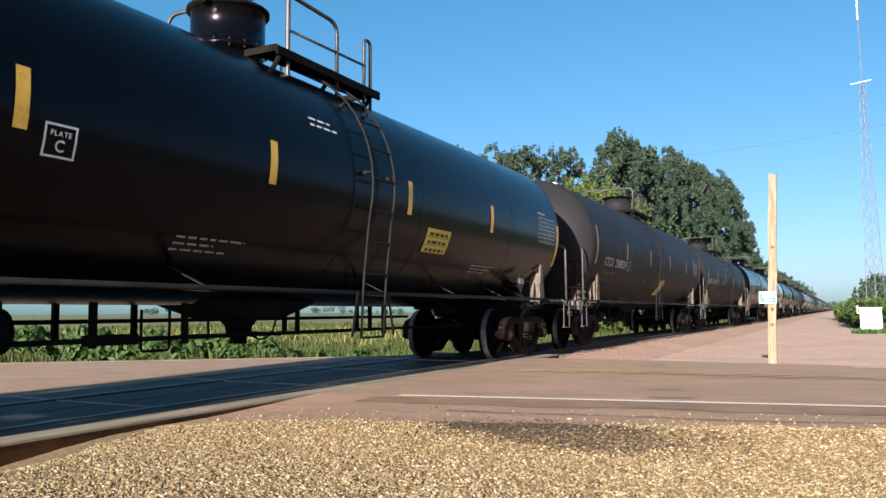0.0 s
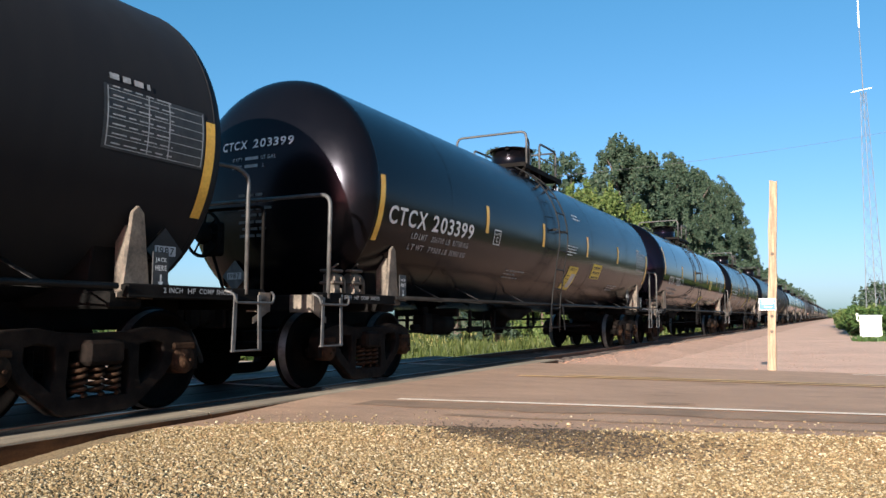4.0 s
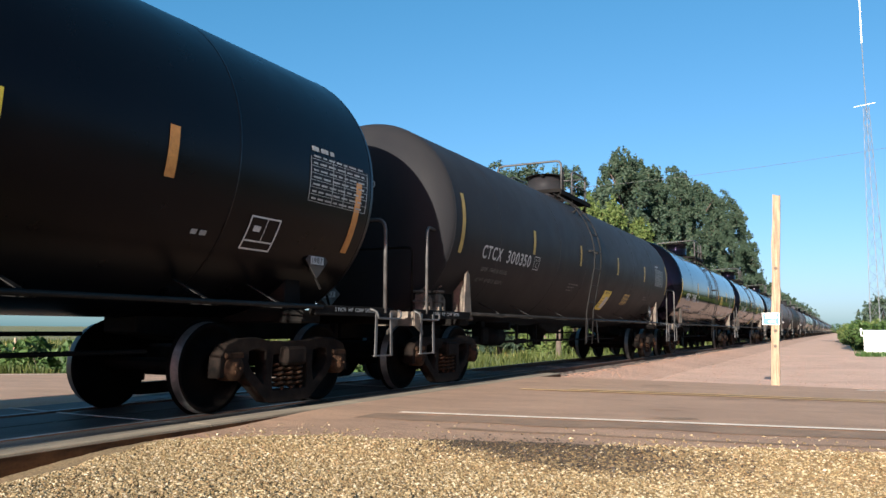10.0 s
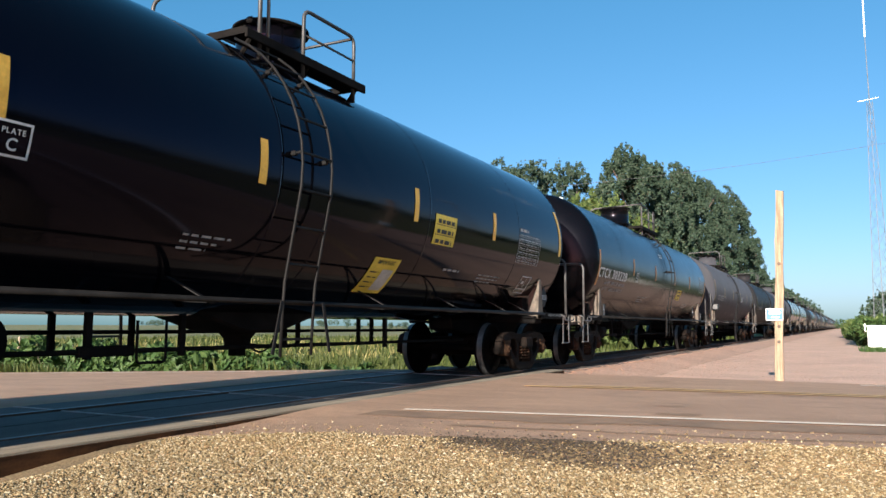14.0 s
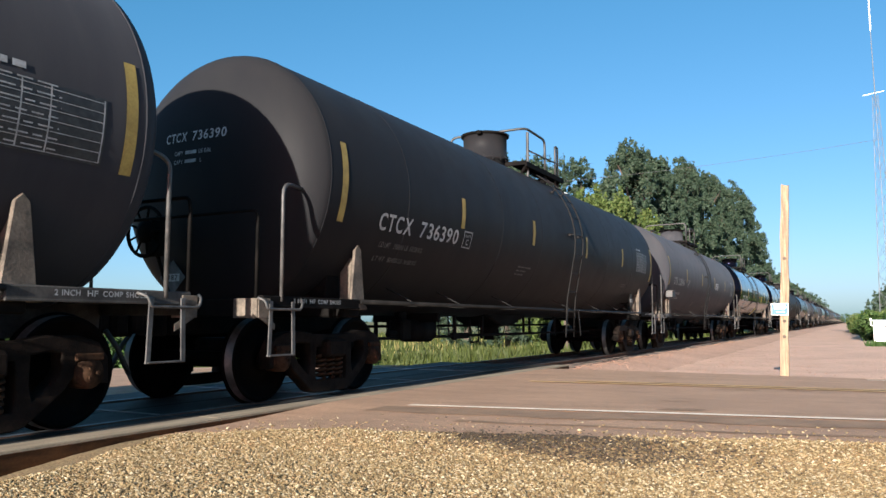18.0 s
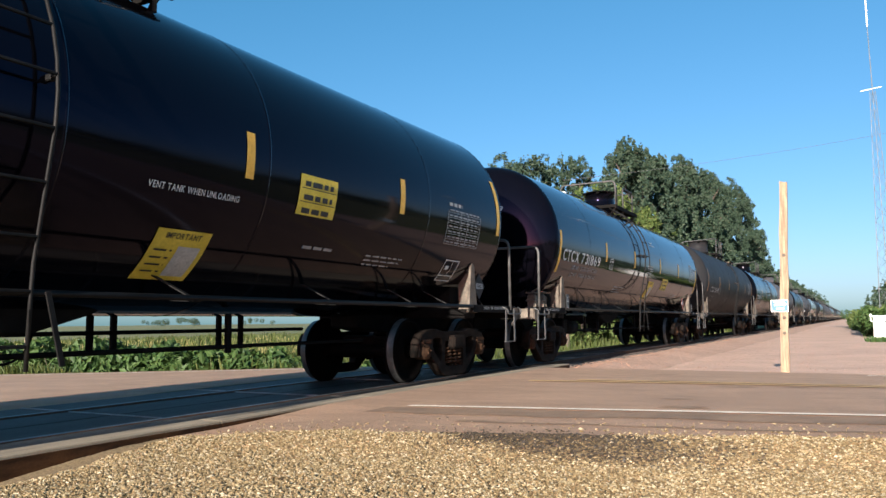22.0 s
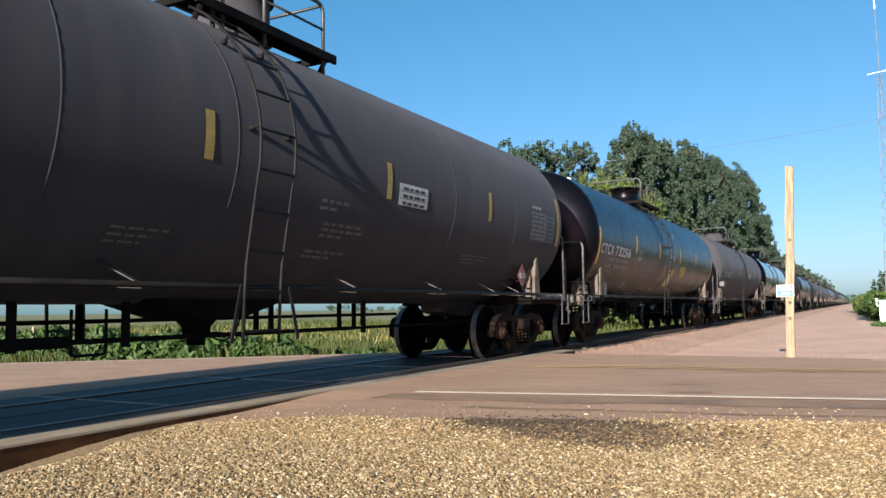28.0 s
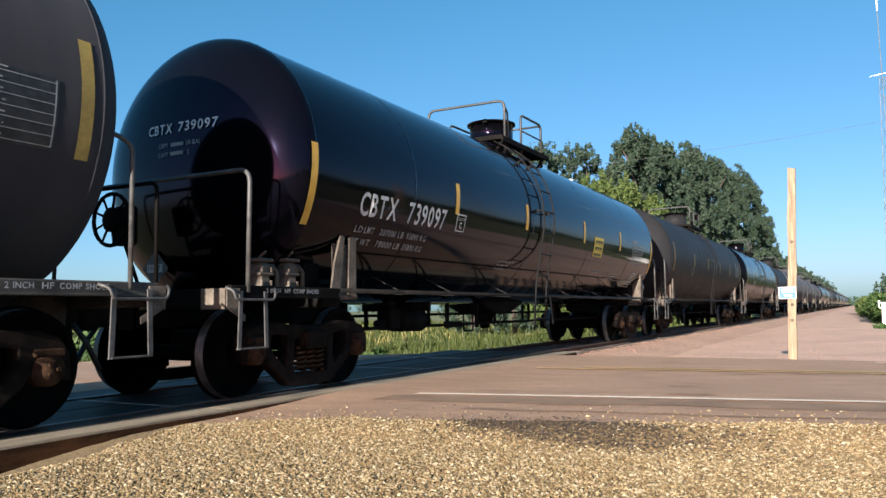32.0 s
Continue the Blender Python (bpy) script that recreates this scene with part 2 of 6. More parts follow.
PANEL = two_tone("worn_grey_crossing_panel", (0.022, 0.02, 0.018), (0.05, 0.046, 0.042), 2.0, 0.65, 0, 0.4, 70, stretch=(1, 0.3, 1), spec=0.2)


# ---- mesh helpers ----
def part(name, bm, material, parent=None, label="", m=None):
    me = bm
    if isinstance(bm, bmesh.types.BMesh):
        me = bpy.data.meshes.new(name)
        bm.to_mesh(me)
        bm.free()
        me.materials.append(material)
    ob = new(name, me)
    ob.parent = parent
    if m is not None:
        ob.matrix_local = m
    if label:
        ob["label"] = label
    return ob


def mesh_of(name, bm, *mats, smooth=False):
    me = bpy.data.meshes.new(name)
    bm.to_mesh(me)
    bm.free()
    for k in mats:
        me.materials.append(k)
    if smooth:
        me.polygons.foreach_set("use_smooth", [True] * len(me.polygons))
    return me


def box(bm, c, s, bevel=0.0, rot=None):
    m = Matrix.Translation(c) @ (rot.to_4x4() if rot else Matrix()) @ Matrix.Diagonal((*s, 1))
    v = bmesh.ops.create_cube(bm, size=1, matrix=m)["verts"]
    if bevel:
        e = list({e for x in v for e in x.link_edges})
        bmesh.ops.bevel(bm, geom=e, offset=bevel, segments=1, affect="EDGES")


def rod(bm, a, b, r, seg=8, r2=None, cap=True):
    a, b = Vector(a), Vector(b)
    d = b - a
    m = Matrix.Translation((a + b) / 2) @ d.to_track_quat("Z", "Y").to_matrix().to_4x4()
    return bmesh.ops.create_cone(bm, cap_ends=cap, segments=seg, radius1=r, radius2=r if r2 is None else r2, depth=d.length, matrix=m)["verts"]


def tube(bm, pts, r, seg=8):
    pts = [Vector(p) for p in pts]
    rings, prev = [], None
    for i, p in enumerate(pts):
        d = (pts[min(i + 1, len(pts) - 1)] - pts[max(i - 1, 0)]).normalized()
        if prev is None:
            prev = d.orthogonal().normalized()
        n = (prev - d * prev.dot(d)).normalized()
        b = d.cross(n)
        prev = n
        rings.append([bm.verts.new(p + r * (math.cos(2 * math.pi * k / seg) * n + math.sin(2 * math.pi * k / seg) * b)) for k in range(seg)])
    for u, w in zip(rings, rings[1:]):
        for k in range(seg):
            bm.faces.new((u[k], u[(k + 1) % seg], w[(k + 1) % seg], w[k])).smooth = True
    bm.faces.new(rings[0][::-1]), bm.faces.new(rings[-1])


def bend(pts, r=0.08, n=4):
    """The corners of a path, rounded."""
    pts = [Vector(p) for p in pts]
    out = [pts[0]]
    for a, p, b in zip(pts, pts[1:], pts[2:]):
        u, w = (a - p).normalized(), (b - p).normalized()
        k = min(r, (a - p).length / 2.1, (b - p).length / 2.1)
        for i in range(n + 1):
            t = i / n
            out.append((1 - t) ** 2 * (p + u * k) + 2 * t * (1 - t) * p + t * t * (p + w * k))
    return out + [pts[-1]]


def lathe(bm, profile, seg, axis="y", center=(0, 0, 0), smooth=True):
    """Turn (along, radius) pairs round an axis."""
    c = Vector(center)
    rings = []
    for s, r in profile:
        ring = []
        for k in range(seg if r > 1e-4 else 1):
            a = 2 * math.pi * k / seg
            u, w = r * math.cos(a), r * math.sin(a)
            ring.append(bm.verts.new(c + Vector({"x": (s, u, w), "y": (u, s, w), "z": (u, w, s)}[axis])))
        rings.append(ring)
    for a, b in zip(rings, rings[1:]):
        n = max(len(a), len(b))
        for k in range(n):
            q = [a[k % len(a)], a[(k + 1) % len(a)], b[(k + 1) % len(b)], b[k % len(b)]]
            q = list(dict.fromkeys(q))
            if len(q) > 2:
                bm.faces.new(q).smooth = smooth
    bmesh.ops.recalc_face_normals(bm, faces=bm.faces)


def prism(bm, outline, x0, x1, bevel=0.0):
    """A (y, z) outline, extruded from x0 to x1."""
    a = [bm.verts.new((x0, y, z)) for y, z in outline]
    b = [bm.verts.new((x1, y, z)) for y, z in outline]
    n = len(a)
    f = [bm.faces.new(a[::-1]), bm.faces.new(b)] + [bm.faces.new((a[k], a[(k + 1) % n], b[(k + 1) % n], b[k])) for k in range(n)]
    bmesh.ops.recalc_face_normals(bm, faces=f)
    if bevel:
        bmesh.ops.bevel(bm, geom=list({e for x in f for e in x.edges}), offset=bevel, segments=1, affect="EDGES")


def raw(name, verts, faces, *mats, smooth=False):
    """A mesh straight from arrays."""
    me = bpy.data.meshes.new(name)
    me.from_pydata([tuple(v) for v in verts] if not isinstance(verts, np.ndarray) else verts.tolist(), [], faces if isinstance(faces, list) else faces.tolist())
    for k in mats:
        me.materials.append(k)
    if smooth:
        me.polygons.foreach_set("use_smooth", [True] * len(me.polygons))
    me.update()
    return me


GLYPHS = {}


def glyph(c):
    """One character of the built-in font as filled outlines, its left edge at zero."""
    cu = bpy.data.curves.new("lettering", "FONT")
    cu.body, cu.resolution_u, cu.offset = c, 3, 0.018
    ob = bpy.data.objects.new("lettering", cu)
    scene.collection.objects.link(ob)
    bpy.context.view_layer.update()
    me = bpy.data.meshes.new_from_object(ob.evaluated_get(bpy.context.evaluated_depsgraph_get()))
    bpy.data.objects.remove(ob)
    co = np.array([v.co[:] for v in me.vertices])[:, :2]
    lo, hi = co.min(0), co.max(0)
    return co - np.array((lo[0], 0)), [tuple(p.vertices) for p in me.polygons], hi[0] - lo[0]


for c in "ABCDEFGHIJKLMNOPQRSTUVWXY0123456789":
    GLYPHS[c] = glyph(c)


def lettering(text, width, height):
    """The outlines of a text as a flat shape of the given width and height, its middle at the origin."""
    parts_, faces, x, n = [], [], 0.0, 0
    for c in text:
        if c == " ":
            x += 0.3
            continue
        co, f, wide = GLYPHS[c]
        parts_.append(co + np.array((x, 0)))
        faces += [tuple(k + n for k in q) for q in f]
        n += len(co)
        x += wide + 0.13
    co = np.concatenate(parts_)
    lo, hi = co.min(0), co.max(0)
    co = (co - (lo + hi) / 2) * np.array((width, height)) / (hi - lo)
    return co, faces


# ---- ground, road, track ----
def clamp(v, a=0.0, b=1.0):
    return max(a, min(b, v))


def step(v, a, b):
    t = clamp((v - a) / (b - a))
    return t * t * (3 - 2 * t)


def near_edge(x):
    return 4.85 + 0.26 * (x - 2.1) if x > 1.4 else 4.4


def far_edge(x):
    return 13.72 + 0.105 * (x - 2.9)


def road_z(x, y):
    if x < -1.5:
        return max(-0.031 * (-x - 1.5), -1.0)
    dip = -0.06 * (1 - step(x, 1.43, 2.6)) * (1 - step(y, 5.0, 7.2)) if y < 7.2 else 0.0
    return dip + 0.05 * clamp((x - 2) / 5) * clamp((11 - y) / 3.5, -1.2, 1.0)


def bank_z(x, y):
    """Beyond the road: the ballast's crown, its shoulders and the verges."""
    if x >= 0:
        return -0.1 if x < 1.3 else -0.1 - 0.16 * step(x, 1.3, 2.9) - 0.3 * step(x, 9, 16) - 0.5 * step(x, 16, 60)
    return -0.1 if x > -1.3 else -0.1 - 0.5 * step(-x, 1.3, 3.2) - 0.35 * step(-x, 4, 14)


def land_z(x, y):
    b = bank_z(x, y)
    if y < 9:
        near = (-0.07 - 0.13 * (1 - step(x, 1.4, 2.1)) * (1 - step(y, 2.6, 4.3))) if x > 0 else b
        k = step(y, near_edge(x) - 0.7, near_edge(x) - 0.05)
        return near + (road_z(x, y) - near) * k
    k = step(y, far_edge(x) - 0.1, far_edge(x) + 1.2)
    return road_z(x, y) + (b - road_z(x, y)) * k


def spread(fine, lo, hi, stepsize, reach):
    v = list(np.arange(lo, hi + 1e-6, stepsize))
    d, a = stepsize, hi
    while a < reach:
        d *= 1.35
        a += d
        v.append(a)
    d, a = stepsize, lo
    while a > -reach:
        d *= 1.35
        a -= d
        v.insert(0, a)
    return v


def sheet(name, xs, ys, z, material, jitter=0.0):
    verts = [(x, y, z(x, y) + (random.uniform(-jitter, jitter) if jitter else 0)) for y in ys for x in xs]
    n = len(xs)
    faces = [(j * n + i, j * n + i + 1, (j + 1) * n + i + 1, (j + 1) * n + i) for j in range(len(ys) - 1) for i in range(n - 1)]
    return new(name, raw(name, verts, faces, material, smooth=True))


ground = sheet("ground", spread(1, -16, 16, 0.8, 3000), spread(1, -4, 60, 0.8, 3000), lambda x, y: land_z(x, y) - (0.09 if -60 < x < 60 else 0.09), FIELD)
tagged(ground, "flat green farm field and grassy verge reaching the horizon", "ground", kind="structure")


def band(name, xs, lo, hi, n, z, material, jitter=0.0):
    """A strip between the curves lo(x) and hi(x)."""
    verts, m = [], n + 1
    for x in xs:
        for k in range(m):
            y = lo(x) + (hi(x) - lo(x)) * k / n
            verts.append((x, y, z(x, y) + (random.uniform(-jitter, jitter) if jitter else 0)))
    faces = [(i * m + k, (i + 1) * m + k, (i + 1) * m + k + 1, i * m + k + 1) for i in range(len(xs) - 1) for k in range(n)]
    return new(name, raw(name, verts, faces, material, smooth=True))


def ragged(f, amount, scale, seed):
    return lambda x: f(x) + amount * noise.noise((x * scale, seed, 0)) + 0.4 * amount * noise.noise((x * scale * 4, seed, 3))


right_x = list(np.arange(1.42, 12.01, 0.12)) + [14, 18, 24, 32, 44, 60]
left_x = [-60, -44, -32, -24, -18] + list(np.arange(-14, -1.40, 0.3)) + [-1.42]
edge = ragged(near_edge, 0.12, 1.6, 5)
road = band("road", right_x, lambda x: edge(x) - 0.06, far_edge, 60, road_z, ASPHALT)
tagged(road, "old reddish two-lane asphalt road crossing the railway", "road", kind="structure")
road_far = band("road", left_x, near_edge, far_edge, 16, road_z, ASPHALT)
tagged(road_far, "old reddish asphalt road beyond the railway crossing", "road", kind="structure")


def white_y(x):
    return 6.89 + 0.117 * (x - 2.4)


def yellow_y(x):
    return 10.5 + 0.1 * (x - 2.5)


def strip(name, x0, x1, f, w, dz, material, label, category, n=40):
    xs = list(np.linspace(x0, x1, n))
    s = band(name, xs, lambda x: f(x) - w / 2, lambda x: f(x) + w / 2, 2, lambda x, y: road_z(x, y) + dz, material)
    return tagged(s, label, category, kind="structure")


shoulder_lo, shoulder_hi = ragged(lambda x: white_y(x) - 0.6, 0.16, 1.1, 9), ragged(lambda x: white_y(x) - 0.1, 0.05, 0.9, 2)
shoulder = band("asphalt_shoulder", list(np.arange(2.2, 16, 0.1)), lambda x: min(shoulder_lo(x), shoulder_hi(x) - 0.06 - 0.3 * clamp((x - 2.2) / 0.5)), shoulder_hi, 5, lambda x, y: road_z(x, y) + 0.006, PATCH)
tagged(shoulder, "darker worn asphalt shoulder beside the road", "road shoulder", kind="structure")
seam_lo = ragged(lambda x: white_y(x) - 1.12, 0.1, 0.8, 4)
seam = band("tar_seam", list(np.arange(3.4, 16, 0.1)), seam_lo, lambda x: seam_lo(x) + 0.1 + 0.07 * noise.noise((x * 1.3, 5, 0)), 2, lambda x, y: road_z(x, y) + 0.005, PATCH)
tagged(seam, "dark uneven tar seam along the road's shoulder", "road seam", kind="structure")
rng = np.random.default_rng(33)
for k in range(9):
    # dark scuffs worn along the lanes
    x0, y0, n_ = rng.uniform(2.6, 7.5), rng.uniform(7.3, 12.6), rng.uniform(0.25, 0.7)
    scuff = band("tar_patch", list(np.arange(x0, x0 + n_, 0.06)), lambda x: y0 + 0.11 * (x - x0) - 0.05 * math.sin(math.pi * (x - x0) / n_), lambda x: y0 + 0.11 * (x - x0) + (0.03 + 0.09 * rng.random()) * math.sin(math.pi * clamp((x - x0) / n_)) + 0.005, 1, lambda x, y: road_z(x, y) + 0.004, PATCH)
    tagged(scuff, "small dark tar patch in the road's surface", "road patch", kind="structure")
strip("edge_line", 2.4, 40, white_y, 0.11, 0.012, ROAD_WHITE, "worn white painted edge line on the road", "road marking", 90)
strip("centre_line", 2.3, 40, yellow_y, 0.14, 0.012, ROAD_YELLOW, "faded yellow painted centre line on the road", "road marking", 90)
strip("centre_line", 2.9, 40, lambda x: yellow_y(x) + 0.3, 0.12, 0.012, ROAD_YELLOW, "faded yellow painted centre line on the road", "road marking", 90)
strip("edge_line", 6.6, 40, lambda x: 13.1 + 0.105 * (x - 2.9), 0.11, 0.012, ROAD_WHITE, "worn white painted edge line on the road", "road marking", 40)
strip("edge_line", -40, -1.8, lambda x: 13.0 + 0.105 * (x - 2.9), 0.1, 0.012, ROAD_WHITE, "worn white painted edge line on the road", "road marking", 60)

lot_x = [1.43] + list(np.arange(1.5, 9.01, 0.1)) + [9.5, 11, 13, 16, 22, 30, 40]
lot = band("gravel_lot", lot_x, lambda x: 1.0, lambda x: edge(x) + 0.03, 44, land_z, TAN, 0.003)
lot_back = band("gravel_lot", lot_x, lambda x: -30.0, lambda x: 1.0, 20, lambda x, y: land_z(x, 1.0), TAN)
tagged(lot_back, "tan pea gravel lot beside the road crossing", "gravel", kind="structure")
tagged(lot, "tan pea gravel lot beside the road crossing", "gravel", kind="structure")

ys_far = [y for y in spread(1, 13.4, 70, 0.6, 900) if y >= 13.4]


def lane_z(x, y):
    return land_z(x, y) + 0.02 * noise.noise((x * 0.8, y * 0.8, 0)) * step(y, 15, 17)


def bank(name, x0, x1, nx, material, label, y0=0.0):
    xs = np.linspace(x0, x1, nx)
    verts, n = [], len(xs)
    for y in ys_far:
        for x in xs:
            yy = max(y, far_edge(x) + 0.02)
            verts.append((x, yy, lane_z(x, yy) + random.uniform(-0.006, 0.006)))
    faces = [(j * n + i, j * n + i + 1, (j + 1) * n + i + 1, (j + 1) * n + i) for j in range(len(ys_far) - 1) for i in range(n - 1)]
    return tagged(new(name, raw(name, verts, faces, material, smooth=True)), label, "gravel", kind="structure")


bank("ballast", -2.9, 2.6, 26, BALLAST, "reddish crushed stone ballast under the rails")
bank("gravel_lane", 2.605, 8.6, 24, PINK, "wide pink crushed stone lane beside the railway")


def rail(x):
    prof = [(-0.036, 0), (0.036, 0), (0.037, -0.03), (0.01, -0.045), (0.01, -0.14), (0.07, -0.155), (0.07, -0.17), (-0.07, -0.17), (-0.07, -0.155), (-0.01, -0.14), (-0.01, -0.045), (-0.037, -0.03)]
    verts, ys = [], [-60, 0, 5, 10, 15, 25, 50, 120, 400, 1200]
    for y in ys:
        verts += [(x + a, y, b) for a, b in prof]
    n = len(prof)
    faces = [(j * n + k, (j + 1) * n + k, (j + 1) * n + (k + 1) % n, j * n + (k + 1) % n) for j in range(len(ys) - 1) for k in range(n)]
    me = raw("rail", verts, faces, RAIL_SIDE, RAIL_TOP)
    for i, p in enumerate(me.polygons):
        p.material_index = 1 if i % n == 0 else 0
    return tagged(new("rail", me), "steel rail with a polished head", "rail", kind="structure")


rail(0.755), rail(-0.755)
# ---- train ----
PITCH = 17.55
# metres rolled at each full second
ROLLED = (-0.0, 11.11, 22.19, 33.28, 44.41, 55.59, 66.8, 78.04, 89.27, 100.57, 111.89, 123.22, 134.5, 145.74, 157.04, 168.45, 179.86, 191.29, 202.71, 214.09, 225.38, 236.64, 247.95, 259.32, 270.66, 282.03, 293.39, 304.72, 316.03, 327.32, 338.58, 349.86, 361.15)


def rolled(t):
    return float(np.interp(t, range(33), ROLLED))


def seg(R):
    """Centre height of a tank of that radius."""
    return 0.95 + R


CACHE = {}


def cached(key, make):
    if key not in CACHE:
        CACHE[key] = make()
    return CACHE[key]


SHELL, DISH = 7.25, 0.33


def tank_mesh(R, mat, end, nose=0.0):
    def make():
        bm = bmesh.new()
        h = R * DISH
        bow = [radians(d) for d in (4, 9, 15, 22, 30, 40, 50, 60, 70, 80, 90)]
        front = [(-SHELL - nose - h * math.sin(a), R * math.cos(a)) for a in bow]
        rear = [(end + h * math.sin(a), R * math.cos(a)) for a in bow]
        body = [(s, R) for s in (-SHELL - nose, -SHELL - nose + 0.06, -4.6, -4.57, -1.6, 1.6, 4.57, 4.6, end - 0.06, end)]
        lathe(bm, front[::-1] + body + rear, 72)
        me = mesh_of("tank", bm, mat, smooth=True)
        return me
    return cached(("tank", R, mat.name, end, nose), make)


def bead_mesh(R, mat):
    """A weld bead or jacket band round the shell."""
    def make():
        bm = bmesh.new()
        lathe(bm, [(-0.018, R - 0.01), (-0.012, R + 0.0025), (0.012, R + 0.0025), (0.018, R - 0.01)], 64)
        return mesh_of("seam_band", bm, mat, smooth=True)
    return cached(("bead", R, mat.name), make)


def curved(R, u0, u1, w0, w1, dz=0.006, slant=0.0):
    """A patch on the near side of a tank: u along it, w up the curve from its middle."""
    verts, nu, nw = [], max(1, int((u1 - u0) / 0.8)), max(2, int((w1 - w0) / 0.08))
    for i in range(nu + 1):
        for k in range(nw + 1):
            w = w0 + (w1 - w0) * k / nw
            u = u0 + (u1 - u0) * i / nu + slant * (w - w0)
            a = w / R
            verts.append(((R + dz) * math.cos(a), u, (R + dz) * math.sin(a)))
    m = nw + 1
    faces = [(i * m + k, (i + 1) * m + k, (i + 1) * m + k + 1, i * m + k + 1) for i in range(nu) for k in range(nw)]
    return verts, faces


def joined(patches):
    V_, F_ = [], []
    for v, f in patches:
        o = len(V_)
        V_ += v
        F_ += [tuple(i + o for i in q) for q in f]
    return V_, F_


def curved_text(R, text, u, w, width, height, dz=0.007, slant=0.0):
    co, faces = lettering(text, width, height)
    verts = []
    for a, b in co:
        p = (w + b) / R
        verts.append(((R + dz) * math.cos(p), u + a + slant * b, (R + dz) * math.sin(p)))
    return verts, faces


def head_text(R, text, x, z, width, height):
    co, faces = lettering(text, width, height)
    verts = []
    for a, b in co:
        X, Z = x + a, z + b
        k = max(0.0, 1 - (X * X + Z * Z) / (R * R))
        verts.append((X, -(SHELL + R * DISH * math.sqrt(k)) - 0.012, Z))
    return verts, faces


def bars(R, u, w, lines, gap, dz=0.006, slant=0.0, h=0.035):
    """Unreadable small print: rows of short bars. lines: a length for each row."""
    out = []
    for k, n in enumerate(lines):
        a = u
        while a < u + n:
            b = min(a + 0.07 + 0.09 * random.random(), u + n)
            out.append(curved(R, a, b, w - k * gap, w - k * gap + h, dz, slant))
            a = b + 0.035
    return joined(out)


def add(name, vf, mat, parent, m=None, label=""):
    ob = part(name, raw(name, vf[0], vf[1], mat), None, parent, label, m)
    if name in ("fine_print", "data_panel", "notice_print", "head_print"):
        ob["kind"] = "stuff"
    return ob


# trucks
def wheelset_mesh():
    bm = bmesh.new()
    for s in (-1, 1):
        lathe(bm, [(s * 0.66, 0.1), (s * 0.665, 0.36), (s * 0.66, 0.47), (s * 0.675, 0.485), (s * 0.695, 0.478), (s * 0.705, 0.46), (s * 0.80, 0.452), (s * 0.802, 0.40), (s * 0.775, 0.385), (s * 0.755, 0.22), (s * 0.79, 0.16), (s * 0.80, 0.09), (s * 0.66, 0.09)], 40, "x")
    rod(bm, (-1.05, 0, 0), (1.05, 0, 0), 0.082, 14)
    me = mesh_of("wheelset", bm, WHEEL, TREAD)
    for p in me.polygons:
        c = p.center
        if 0.70 < abs(c.x) < 0.805 and math.hypot(c.y, c.z) > 0.44:
            p.material_index = 1
    return me


def sideframe_mesh():
    """One casting: arched top, pedestals at the ends, and windows through it."""
    half = [(0, 0.7), (0.34, 0.71), (0.55, 0.745), (0.8, 0.735), (0.98, 0.68), (1.06, 0.57), (1.07, 0.38), (1.02, 0.38), (0.99, 0.55), (0.88, 0.6), (0.78, 0.565), (0.755, 0.44), (0.68, 0.34), (0.37, 0.1), (0.28, 0.08), (0, 0.075)]
    loops = [half + [(-a, b) for a, b in half[-2:0:-1]], [(-0.29, 0.19), (0.29, 0.19), (0.31, 0.3), (0.29, 0.585), (0, 0.6), (-0.29, 0.585), (-0.31, 0.3)]]
    for s in (-1, 1):
        loops.append([(s * a, b) for a, b in ((0.39, 0.625), (0.56, 0.65), (0.67, 0.63), (0.68, 0.5), (0.62, 0.41), (0.42, 0.25), (0.385, 0.4))])
    cu = bpy.data.curves.new("sideframe", "CURVE")
    cu.dimensions, cu.fill_mode, cu.extrude, cu.bevel_depth, cu.bevel_resolution = "2D", "BOTH", 0.062, 0.014, 1
    for pts in loops:
        sp = cu.splines.new("POLY")
        sp.points.add(len(pts) - 1)
        sp.use_cyclic_u = True
        for p, (a, b) in zip(sp.points, pts):
            p.co = (a, b, 0, 1)
    ob = bpy.data.objects.new("sideframe", cu)
    scene.collection.objects.link(ob)
    bpy.context.view_layer.update()
    me = bpy.data.meshes.new_from_object(ob.evaluated_get(bpy.context.evaluated_depsgraph_get()))
    bpy.data.objects.remove(ob)
    me.transform(Matrix(((0, 0, 1, 0), (1, 0, 0, 0), (0, 1, 0, 0), (0, 0, 0, 1))))
    bm = bmesh.new()
    bm.from_mesh(me)
    bmesh.ops.remove_doubles(bm, verts=bm.verts, dist=0.0005)
    bm.to_mesh(me)
    bm.free()
    me.materials.clear()
    me.materials.append(CAST)
    return me


def spring_mesh():
    bm = bmesh.new()
    pts = [(0.06 * math.cos(a), 0.06 * math.sin(a), 0.22 + 0.26 * a / (2 * math.pi * 5)) for a in np.arange(0, 2 * math.pi * 5, 0.7)]
    tube(bm, pts, 0.018, 5)
    return mesh_of("coil_spring", bm, CAST_RUST)


